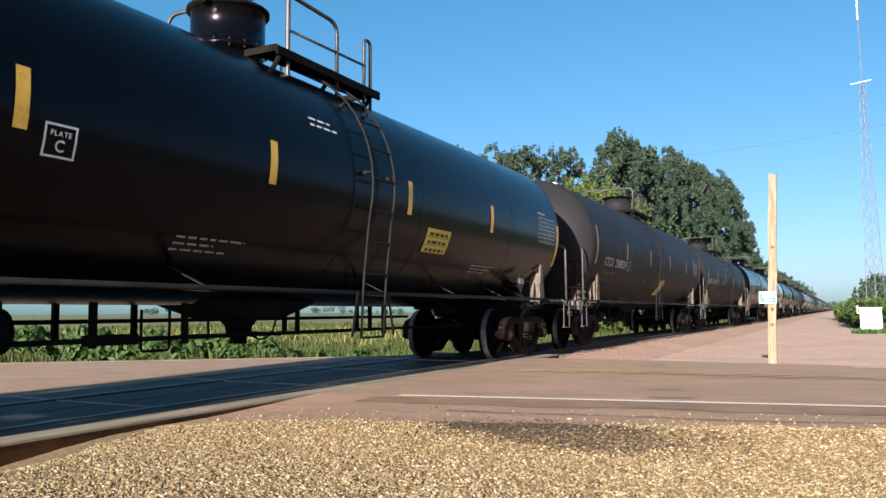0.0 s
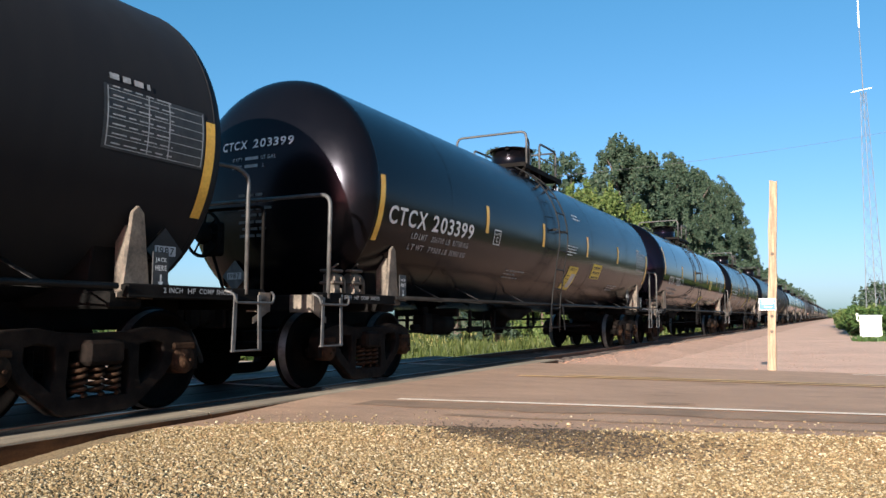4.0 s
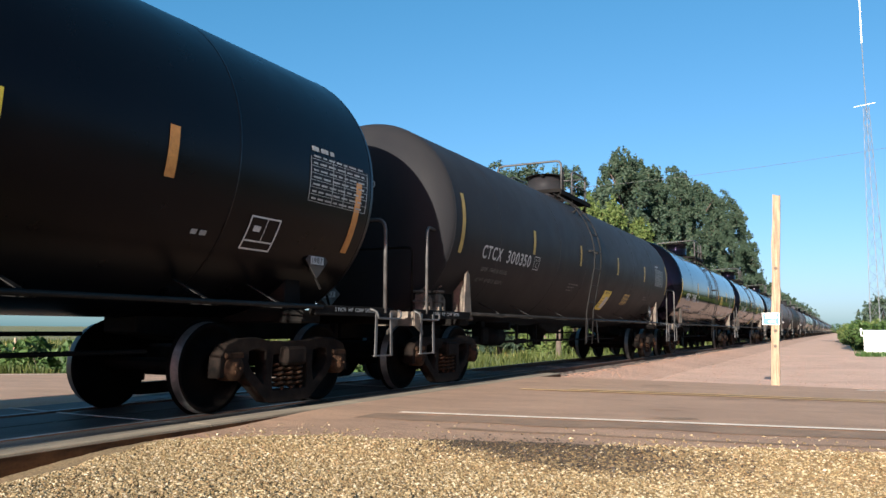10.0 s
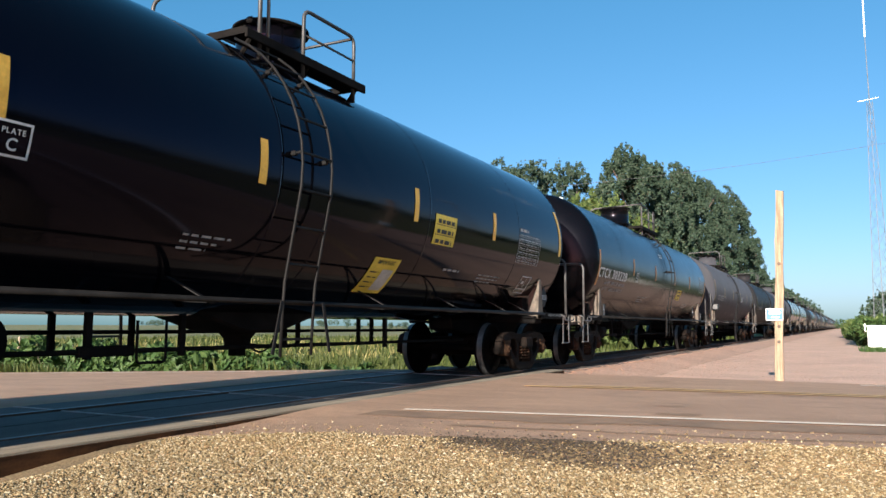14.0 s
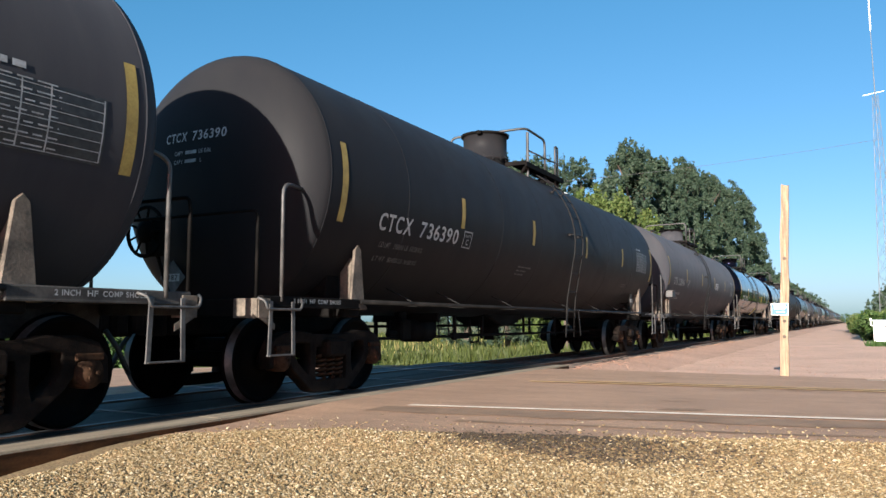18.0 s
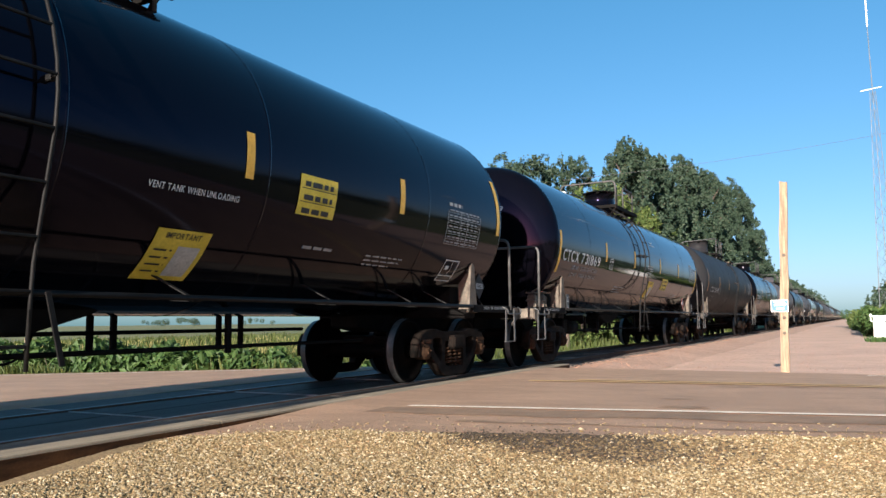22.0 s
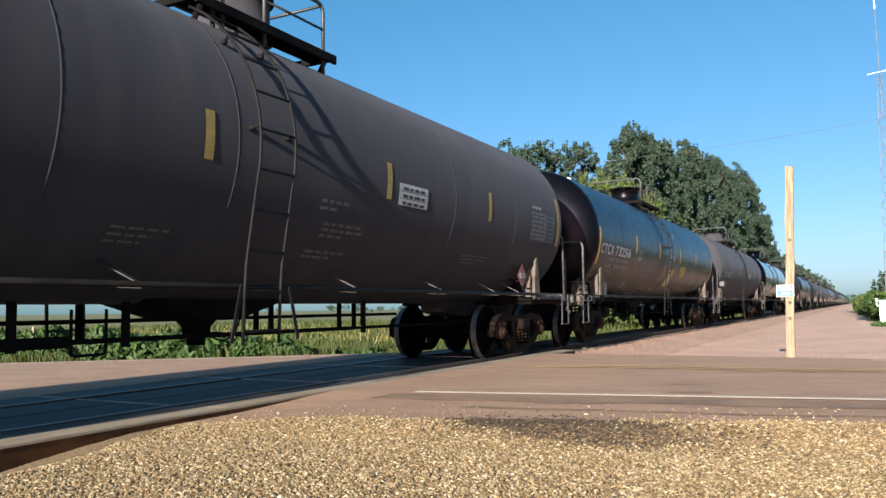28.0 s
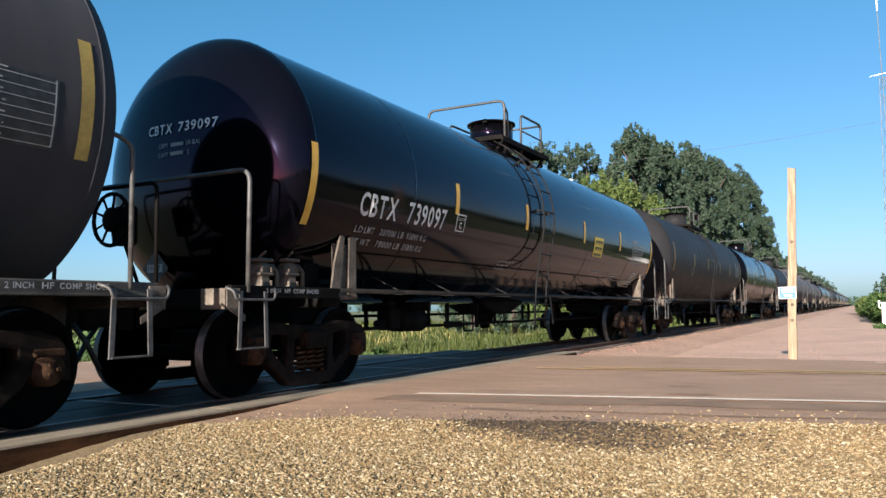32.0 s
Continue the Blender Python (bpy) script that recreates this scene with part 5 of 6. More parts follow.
def flat_text(text, x, z, width, height):
    co, faces = lettering(text, width, height)
    return [(x, a, z + b) for a, b in co], faces


def mirrored(me, s, f):
    me = me.copy()
    me.transform(Matrix.Diagonal((s, f, 1, 1)))
    if s * f < 0:
        me.flip_normals()
    return me


def far_ladder(R):
    bm = bmesh.new()
    for y in (-0.23, 0.23):
        tube(bm, [(x, y, z) for x, z in ladder_path(R)], 0.02, 4)
    for p in rungs(R):
        rod(bm, p + Vector((0, -0.23, 0)), p + Vector((0, 0.23, 0)), 0.014, 4)
    return mesh_of("ladder", bm, LADDER)


def notice(tank, R, u, w, width, height, lines=3, mat=None):
    sign = add("notice_panel", curved(R, u, u + width, w, w + height, 0.008), mat or PLACARD_YELLOW, tank, label="yellow emergency notice panel with print" if mat is None else "white emergency notice panel with print")
    rows = []
    for k in range(lines):
        top = w + height * (1 - (k + 0.85) / lines)
        rows.append(bars(R, u + width * 0.12, top, (width * 0.76,), 0.1, 0.011, 0, height * 0.4 / lines))
    rows += [curved(R, u + width * 0.04, u + width * 0.96, w + height * k / lines - 0.004, w + height * k / lines + 0.004, 0.011) for k in range(1, lines)]
    add("notice_print", joined(rows), INK, tank, label="black unreadable print")
    return sign


# mark, number, radius, look, tape, middle at the start, load limit, light weight, ladder's place, large letters, extras
CARS = (
    ("", "", 1.465, "satin", "yellow", 7.16, "", "", 0.75, True, ("yel",)),
    ("CTCX", "208824", 1.52, "dull", "orange", 24.69, "195000 LB 88450 KG", "68000 LB 30840 KG", -0.35, False, ("imp",)),
    ("GBRX", "704776", 1.475, "dull", "yellow", 41.91, "195300 LB 88550 KG", "90700 LB 41150 KG", 0.9, True, ("thermal",)),
    ("CTCX", "203399", 1.5, "satin", "yellow", 59.58, "206700 LB 93750 KG", "79300 LB 35950 KG", -0.5, True, ("imp", "yel")),
    ("CTCX", "731212", 1.52, "gloss", "yellow", 76.95, "207200 LB 93950 KG", "78800 LB 35750 KG", -0.63, False, ("imp", "yel")),
    ("CITX", "220078", 1.52, "satin", "yellow", 94.39, "206300 LB 93570 KG", "79700 LB 36150 KG", -0.52, True, ("imp", "yel", "tag")),
    ("CTCX", "719301", 1.565, "sheen", "orange", 112.04, "191400 LB 86800 KG", "94600 LB 42900 KG", 0.12, True, ("yel", "thermal", "box")),
    ("CTCX", "300350", 1.535, "dull", "dusty", 129.22, "195600 LB 88720 KG", "67400 LB 30570 KG", -0.56, False, ("imp", "yel")),
    ("CBTX", "739088", 1.555, "gloss", "yellow", 146.80, "206800 LB 93750 KG", "79000 LB 35950 KG", 0.3, False, ("yel",)),
    ("CITX", "224185", 1.535, "gloss", "yellow", 164.09, "206700 LB 93750 KG", "79300 LB 35950 KG", -0.7, False, ("imp", "yel")),
    ("CTCX", "303228", 1.52, "satin", "orange", 181.41, "195300 LB 88600 KG", "68100 LB 30900 KG", 0.6, True, ("yel",)),
    ("CITX", "220232", 1.515, "grey", "dusty", 199.20, "206200 LB 93 530 KG", "79800 LB 36 200 KG", -0.38, False, ("decal",)),
    ("CTCX", "736390", 1.525, "dull", "dusty", 216.85, "205600 LB 93250 KG", "80400 LB 36450 KG", 0.78, False, ()),
    ("CITX", "221146", 1.52, "grey", "dusty", 234.31, "206100 LB 93 500 KG", "79900 LB 36 200 KG", -0.54, False, ("decal",)),
    ("CTCX", "731574", 1.535, "gloss", "yellow", 251.68, "207100 LB 93950 KG", "78900 LB 35800 KG", -0.62, False, ("imp", "yel", "vent")),
    ("CTCX", "731869", 1.52, "gloss", "yellow", 269.35, "206700 LB 93750 KG", "79300 LB 35950 KG", -0.5, True, ("imp", "yel", "red")),
    ("CTCX", "301447", 1.52, "dull", "orange", 286.93, "195400 LB 88630 KG", "67600 LB 30660 KG", 0.8, False, ()),
    ("CTCX", "302264", 1.52, "satin", "orange", 304.57, "195300 LB 88600 KG", "68100 LB 30900 KG", 0.56, True, ("yel",)),
    ("CTCX", "731975", 1.515, "grey", "dusty", 322.25, "206700 LB 93 750 KG", "79300 LB 35 950 KG", -0.56, False, ("decal",)),
    ("CTCX", "732516", 1.515, "sheen", "yellow", 339.73, "207100 LB 93900 KG", "78900 LB 35800 KG", -0.44, True, ("imp", "yel")),
    ("CTCX", "731992", 1.51, "grey", "dusty", 357.21, "206600 LB 93 700 KG", "79400 LB 36 000 KG", -0.5, False, ("decal",)),
    ("CBTX", "739097", 1.52, "gloss", "yellow", 374.77, "207000 LB 93890 KG", "79000 LB 35830 KG", -0.73, False, ("yel",)),
)
TRAIN = []
for mark, number, R, style, tape, y, load, light, ladder, bold, extras in CARS:
    car, spin = tank_car(y, R, style, mark, number, tape, True, load, light, ladder, bold, extras)
    TRAIN.append((car, y, spin))
TAIL = ("dull", "satin", "gloss", "dull", "grey", "dull", "grey", "gloss", "satin", "grey")
for k in range(1, 32):
    y = 374.77 + k * PITCH
    style = TAIL[(k * 7 + k // 3) % len(TAIL)] if k > 3 else ("dull", "satin", "dull")[k - 1]
    car, spin = tank_car(y, 1.52 if k % 3 else 1.48, style, "", "", "dusty", k < 3)
    TRAIN.append((car, y, spin if k < 4 else []))

# ---- things beside the track ----
# crossing panels, timbers and ties
def plank(name, x0, x1, y0, y1, z0, z1, material, parent=None, bevel=0.012, tilt=0.0):
    bm = bmesh.new()
    box(bm, ((x0 + x1) / 2, (y0 + y1) / 2, (z0 + z1) / 2), (x1 - x0, y1 - y0, z1 - z0), bevel)
    return part(name, bm, material, parent)


WORN_EDGE = two_tone("worn_steel_panel_edge", (0.16, 0.155, 0.15), (0.3, 0.29, 0.28), 4, 0.5, 0.2)
crossing = tagged(new("level_crossing"), "worn crossing panels and edge timbers laid flush between the rails", "level crossing", kind="structure")
for k in range(9):
    y0 = -6.75 + k * 2.4
    for x0, x1 in ((-0.66, -0.01), (0.01, 0.66)):
        plank("panel", x0, x1, y0 + 0.01, y0 + 2.39, -0.16, -0.012 - 0.004 * (k % 2), PANEL, crossing)
    plank("panel", -1.42, -0.815, y0 + 0.01, y0 + 2.39, -0.16, -0.008, PANEL, crossing)
    plank("panel", 0.815, 1.13, y0 + 0.01, y0 + 2.39, -0.16, -0.006 - 0.004 * (k % 2), PANEL, crossing)
    plank("timber", 1.135, 1.41, y0 + 0.003, y0 + 2.397, -0.14, 0.0, TIMBER, crossing, 0.005)
    plank("edge_plate", 1.412, 1.426, y0 + 0.004, y0 + 2.396, -0.16, -0.02, RUST, crossing, 0.003)
    plank("panel_edge", -0.66, 0.66, y0 - 0.013, y0 + 0.009, -0.1, -0.004, WORN_EDGE, crossing, 0.003)
    plank("panel_edge", -1.42, -0.815, y0 - 0.013, y0 + 0.009, -0.1, 0.0, WORN_EDGE, crossing, 0.003)
    for x in (0.72, -0.79):
        plank("flangeway_filler", x - 0.05 if x > 0 else x + 0.075, x - 0.02 if x > 0 else x + 0.115, y0 + 0.01, y0 + 2.39, -0.16, -0.05, INK, crossing, 0.004)
track = tagged(new("track_ties"), "dark creosoted timber ties under the rails", "railway ties", kind="structure")
tie_mesh = cached("tie", lambda: mesh_of("tie", (lambda b: (box(b, (0, 0, -0.16), (2.6, 0.23, 0.16), 0.015), b)[1])(bmesh.new()), TIE))
for k in range(110):
    part("tie", tie_mesh, None, track, "", pose(random.uniform(-0.03, 0.03), 15.6 + k * 0.55, random.uniform(-0.012, 0.0), 0, 0, random.uniform(-0.8, 0.8)))


# loose stones
def stones(name, pts, sizes, material, label, category="gravel"):
    base = np.array([(1, 0.1, 0), (0, 1, 0.1), (-1, 0, 0), (0, -1, -0.1), (0.2, 0.1, 1), (0, 0, -0.7)], float)
    tri = np.array([(0, 1, 4), (1, 2, 4), (2, 3, 4), (3, 0, 4), (1, 0, 5), (2, 1, 5), (3, 2, 5), (0, 3, 5)])
    rng = np.random.default_rng(4)
    n = len(pts)
    v = base[None] * (1 + rng.uniform(-0.3, 0.3, (n, 6, 1)))
    v = v * (sizes[:, None, None] * np.stack([rng.uniform(0.8, 1.4, n), rng.uniform(0.7, 1.1, n), rng.uniform(0.4, 0.7, n)], 1)[:, None])
    a, b = rng.uniform(0, 6.28, n), rng.uniform(-0.6, 0.6, n)
    ca, sa, cb, sb = np.cos(a)[:, None], np.sin(a)[:, None], np.cos(b)[:, None], np.sin(b)[:, None]
    x, y, z = v[..., 0], v[..., 1], v[..., 2]
    y, z = y * cb - z * sb, y * sb + z * cb
    x, y = x * ca - y * sa, x * sa + y * ca
    v = np.stack([x, y, z], -1) + pts[:, None]
    f = tri[None] + (np.arange(n) * 6)[:, None, None]
    return tagged(new(name, raw(name, v.reshape(-1, 3), f.reshape(-1, 3), material)), label, category, kind="stuff")


rng = np.random.default_rng(11)
lot_pts, dark_pts, lot_r, dark_r = [], [], [], []
while len(lot_pts) < 80000:
    y = 2.3 + 5.0 * rng.random()
    x = max(1.45, 6.1 - 1.6 * y) + (6.75 + 0.06 * y - max(1.45, 6.1 - 1.6 * y)) * rng.random()
    lim = edge(x)
    over = y - lim
    if over > 0.05 and rng.random() > 0.1 * math.exp(-over * 3.0):
        continue
    if over > 1.3 or x < 1.5 + 0.38 * (1 - step(y, 2.8, 4.7)) + 0.09 * noise.noise((y * 4, 0, 0)) + 0.05 * rng.random():
        continue
    r = 0.0055 + 0.0105 * rng.random() ** 2
    p = (x, y, land_z(x, y) + 0.004)
    q = ((x - 4.45 - 0.35 * noise.noise((x * 2, y * 2, 1))) / 0.95) ** 2 + ((y - 5.36 + 0.25 * noise.noise((x * 2, y * 2, 7))) / 0.33) ** 2
    if rng.random() < min(0.97, 2.4 * math.exp(-q * 1.3)):
        dark_pts.append(p), dark_r.append(r)
    else:
        lot_pts.append(p), lot_r.append(r)
while len(lot_pts) < 110000:
    x, y = 1.9 + 9.5 * rng.random(), -7 + 13.5 * rng.random()
    if y < edge(x):
        lot_pts.append((x, y, land_z(x, max(y, 1.0)) + 0.004)), lot_r.append(0.007 + 0.008 * rng.random() ** 2)
stones("pea_gravel", np.array(lot_pts), np.array(lot_r), STONE, "pale tan rounded pea gravel stones covering the lot")
stones("stained_gravel", np.array(dark_pts), np.array(dark_r), STONE_DARK, "gravel stones darkened by an oily stain")
far_pts, far_r = [], []
while len(far_pts) < 7000:
    x = 1.2 + 6.0 * rng.random() ** 3
    y = 14.2 + 26 * rng.random() ** 1.6
    if y < far_edge(x) + 0.1:
        continue
    far_pts.append((x, y, lane_z(x, y) + 0.006)), far_r.append(0.008 + 0.011 * rng.random() ** 2)
PINK_STONE = Mat("pink_stones", 0.85)
PINK_STONE.link(PINK_STONE.ramp(PINK_STONE.island(), [(0, (0.24, 0.13, 0.085)), (0.5, (0.31, 0.175, 0.115)), (1, (0.37, 0.22, 0.15))]), "Base Color")
stones("crushed_quartzite", np.array(far_pts), np.array(far_r), PINK_STONE.m, "pink crushed quartzite stones beside the rails")


# plants
def leaf_cloud(centres, radii, count, size, rng, flat=0.35, up=0.25, tall=0.85, soft=False):
    """Leaf-shaped pieces over a set of lobes."""
    k = rng.choice(len(centres), count, p=radii ** 2 / np.sum(radii ** 2))
    d = rng.normal(size=(count, 3))
    if soft:
        p = centres[k] + d * radii[k][:, None] * np.array((0.37, 0.37, 0.37 * tall))
    d /= np.linalg.norm(d, axis=1)[:, None]
    if not soft:
        r = radii[k] * rng.uniform(0.55, 1.06, count) ** 0.6
        p = centres[k] + d * r[:, None] * np.array((1, 1, tall))
    n = d + rng.normal(scale=0.9, size=(count, 3)) + np.array((0, 0, up))
    n /= np.linalg.norm(n, axis=1)[:, None]
    a = np.cross(n, rng.normal(size=(count, 3)))
    a /= np.linalg.norm(a, axis=1)[:, None]
    b = np.cross(n, a)
    s = (size * rng.uniform(0.6, 1.4, count))[:, None]
    v = np.stack([p - a * s, p + b * s * 0.5 + n * s * 0.12, p + a * s, p - b * s * 0.5 + n * s * 0.12], 1).reshape(-1, 3)
    f = np.arange(count * 4).reshape(-1, 4)
    return v, f


def tree(x, y, height, spread_, seed, leaves=5200, size=0.3, mat=None, label="", low=0.12, plume=1.9):
    """A tapered trunk, limbs and a crown of feathery upright sprays with gaps."""
    rng = np.random.default_rng(seed)
    z0 = bank_z(x, y) - 0.15
    ob = tagged(new("tree"), label or "tall dense deciduous tree with dark green leaves", "tree", "trees along the railway")
    ob.location = (x, y, z0)
    bm = bmesh.new()
    lean = rng.uniform(-0.4, 0.4, 2)
    tube_taper(bm, [(0, 0, 0), (lean[0] * 0.3, lean[1] * 0.3, height * 0.3), (lean[0], lean[1], height * 0.72)], [height * 0.022, height * 0.016, height * 0.005])
    part("trunk", bm, BARK, ob)
    lobes, rad = [], []
    count = 115
    for k in range(count):
        h = low + (0.97 - low) * ((k + rng.random()) / count) ** 0.9
        w = spread_ * (math.sin(math.pi * min(1, (h - low + 0.14) / (1.14 - low)) ** 0.85)) ** 0.6
        a = rng.uniform(0, math.tau)
        q = w * math.sqrt(rng.uniform(0.2, 1.0))
        c = Vector((lean[0] * h + q * math.cos(a), lean[1] * h + q * math.sin(a), h * height - 0.25 - 0.22 * q * rng.random()))
        size_ = spread_ * rng.uniform(0.11, 0.24) * (1.2 - 0.4 * h)
        # a spray of tufts round each bough's end
        for j in range(6):
            d = Vector(rng.normal(size=3))
            d.normalize()
            d.z = d.z * 1.1 + 0.25
            lobes.append(tuple(c + d * size_ * rng.uniform(0.35, 1.0)))
            rad.append(size_ * rng.uniform(0.28, 0.7))
    for k in range(80):
        # thin shoots that stand out of the crown
        h = low + (1.0 - low) * rng.uniform(0.25, 1.0)
        w = spread_ * (math.sin(math.pi * min(1, (h - low + 0.14) / (1.14 - low)) ** 0.85)) ** 0.6
        a = rng.uniform(0, math.tau)
        lobes.append((lean[0] * h + w * 1.1 * math.cos(a), lean[1] * h + w * 1.1 * math.sin(a), h * height + 0.1))
        rad.append(spread_ * rng.uniform(0.05, 0.11))
    lobes, rad = np.array(lobes), np.array(rad)
    for k in range(140, count * 6, 160):
        bm = bmesh.new()
        c = lobes[k]
        tube_taper(bm, [(lean[0] * 0.3, lean[1] * 0.3, max(0.15 * height, c[2] - height * 0.22)), (c[0] * 0.55, c[1] * 0.55, c[2] - height * 0.07), tuple(c)], [height * 0.008, height * 0.005, height * 0.002])
        part("limb", bm, BARK, ob)
    v, f = leaf_cloud(lobes, rad, leaves, size, rng, tall=plume, soft=True)
    v[:, 2] = np.maximum(v[:, 2], 0.1)
    crown = part("crown", raw("crown", v, f, mat or LEAF), None, ob)
    crown["kind"] = "stuff"
    return ob


def tube_taper(bm, pts, rs, seg_=7):
    rings = []
    for p, r in zip(pts, rs):
        rings.append([bm.verts.new(Vector(p) + Vector((r * math.cos(math.tau * k / seg_), r * math.sin(math.tau * k / seg_), 0))) for k in range(seg_)])
    for u, w in zip(rings, rings[1:]):
        for k in range(seg_):
            bm.faces.new((u[k], u[(k + 1) % seg_], w[(k + 1) % seg_], w[k])).smooth = True
    bm.faces.new(rings[-1])


TREES = ((-8.6, 60.5, 16.2, 3.3), (-9.0, 67, 16.4, 3.2), (-9.2, 73, 17.2, 3.5), (-8.6, 80, 18.3, 3.5), (-9.4, 88, 18.8, 3.6), (-8.8, 97, 20.2, 3.8), (-9.2, 106, 20.8, 3.8), (-8.5, 116, 21.8, 4.0), (-8.8, 127, 22.4, 4.0), (-8.4, 137, 20.4, 3.8), (-8.6, 146, 15.5, 3.2))
for k, (x, y, h, r) in enumerate(TREES):
    tree(x, y, h, r, 20 + k, 36000, 0.14, plume=1.6)
for k, (x, y, h, r) in enumerate(((-15.0, 68, 16.8, 2.4), (-15.2, 63.5, 16.4, 2.5), (-15.5, 59, 15.4, 2.5), (-15.2, 55, 14.8, 2.5), (-15.4, 51.5, 14.0, 2.6), (-17.5, 49, 13.6, 2.8), (-11.5, 66, 13.4, 2.4))):
    tree(x, y, h, r, 40 + k, 14000, 0.13, LEAF, low=0.05)
for k, (x, y, h, r) in enumerate(((-8.4, 182, 12.8, 4.5), (-9, 198, 12, 5), (-8, 230, 12, 5), (-9, 280, 12, 6), (-9, 350, 13, 7))):
    tree(x, y, h, r, 60 + k, 4000, 0.42, LEAF)
for k, (x, y, h, r) in enumerate(((-7.0, 42.5, 9.0, 1.6), (-7.1, 46, 9.9, 1.6), (-7.2, 49.5, 10.3, 1.7), (-7.2, 53.5, 10.2, 1.8), (-7.1, 58, 10.2, 1.8), (-7.1, 63, 9.9, 1.9), (-7.1, 69, 9.6, 2.0), (-7.0, 76, 9.2, 2.2), (-7.0, 84, 8.8, 2.4), (-7.0, 94, 8.2, 2.6), (-10, 46, 9.6, 2.2))):
    tree(x, y, h, r, 80 + k, 10000, 0.12, LEAF_LIGHT, "young willow-like tree with light green upright shoots", 0.05, 2.6)
tree(12.6, 150, 7.2, 3.8, 97, 5000, 0.3, LEAF, "dark rounded deciduous tree behind the tower")
tree(17, 160, 7.2, 4.0, 98, 4000, 0.3, LEAF, "dark rounded deciduous tree behind the tower")


def bush(x, y, h, r, seed, mat=LEAF_WEED, leaves=1700, size=0.1, label="dense green roadside bush", name="bush", group="bushes by the gravel lane"):
    rng = np.random.default_rng(seed)
    z0 = bank_z(x, y) - 0.12 if y > 14.5 else land_z(x, y) - 0.05
    ob = tagged(new(name), label, "bush", group)
    ob.location = (x, y, z0)
    n = 12
    a, q = rng.uniform(0, math.tau, n), r * np.sqrt(rng.random(n))
    lob = np.stack([q * np.cos(a), q * np.sin(a), h * rng.uniform(0.2, 0.8, n)], 1)
    v, f = leaf_cloud(lob, np.full(n, 0.33 * min(h, 2 * r)), leaves, size, rng)
    v[:, 2] = np.maximum(v[:, 2], 0.02)
    leaves_ = part("foliage", raw("foliage", v, f, mat), None, ob)
    leaves_["kind"] = "stuff"
    bm = bmesh.new()
    for k in range(5):
        tube_taper(bm, [(0.05 * k - 0.1, 0, 0), tuple(lob[k])], [0.02, 0.008], 5)
    part("stems", bm, BARK, ob)
    return ob


for k in range(13):
    y = 51.5 + k * 4.4 + (k % 3)
    bush(8.15 + 0.25 * (k % 3) - 0.1 * k, y, 1.9 + 0.25 * math.sin(k * 1.7), 1.15, 120 + k, LEAF_LIGHT if k % 3 else LEAF_WEED, 2600, 0.11)
for k in range(5):
    bush(10.6 + 0.6 * (k % 2), 54 + k * 6, 2.3, 1.5, 150 + k, LEAF, 2200, 0.14)
WEEDS = ((-9.6, 13.0, 0.75), (-8.9, 13.2, 0.9), (-8.2, 13.3, 0.95), (-7.6, 13.2, 0.85), (-7.0, 13.4, 0.8), (-6.4, 13.3, 0.75), (-5.9, 13.5, 0.8), (-5.3, 13.4, 0.7), (-4.8, 13.6, 0.6), (-10.6, 13.1, 1.35), (-11.6, 13.0, 1.55), (-12.7, 13.3, 1.6), (-13.9, 13.2, 1.5), (-15.2, 13.6, 1.6), (-8.0, 14.6, 1.0), (-9.8, 14.8, 1.5), (-6.2, 14.9, 0.8), (-11.9, 15.2, 1.7), (-4.4, 14.0, 0.55), (-5.6, 14.6, 0.75), (-7.1, 14.4, 0.95), (-8.6, 14.1, 1.05), (-10.1, 14.0, 1.25), (-3.6, 14.2, 0.4), (-6.6, 16.0, 0.7), (-4.9, 16.5, 0.6))
for k, (x, y, h) in enumerate(WEEDS):
    bush(x, y, h, 0.5, 170 + k, LEAF_WEED, 620, 0.115, "broad-leaved green weeds at the road's edge", "weed_clump", "weeds along the road")


def grass(name, n, x0, x1, y0, y1, h, seed, label, mat=GRASS, keep=None):
    """Upright blades, one triangle each, bent a little."""
    rng = np.random.default_rng(seed)
    x, y = rng.uniform(x0, x1, n), y0 + (y1 - y0) * rng.random(n) ** 1.7
    ok = np.array([keep(a, b) for a, b in zip(x, y)]) if keep else np.ones(n, bool)
    x, y = x[ok], y[ok]
    n = len(x)
    z = np.array([land_z(a, b) - 0.1 for a, b in zip(x, y)])
    p = np.stack([x, y, z], 1)
    tall = h * rng.uniform(0.5, 1.3, n) * (0.75 + 0.5 * np.sin(x * 0.9 + 1.3 * np.sin(y * 0.5)))
    a = rng.uniform(0, math.tau, n)
    w = (0.012 + 0.0012 * y)[:, None] * np.stack([np.cos(a), np.sin(a), 0 * a], 1)
    tip = p + np.stack([rng.normal(scale=0.25, size=n) * tall, rng.normal(scale=0.25, size=n) * tall, tall], 1)
    v = np.stack([p - w, p + w, tip], 1).reshape(-1, 3)
    return tagged(new(name, raw(name, v, np.arange(n * 3).reshape(-1, 3), mat)), label, "grass", kind="stuff")


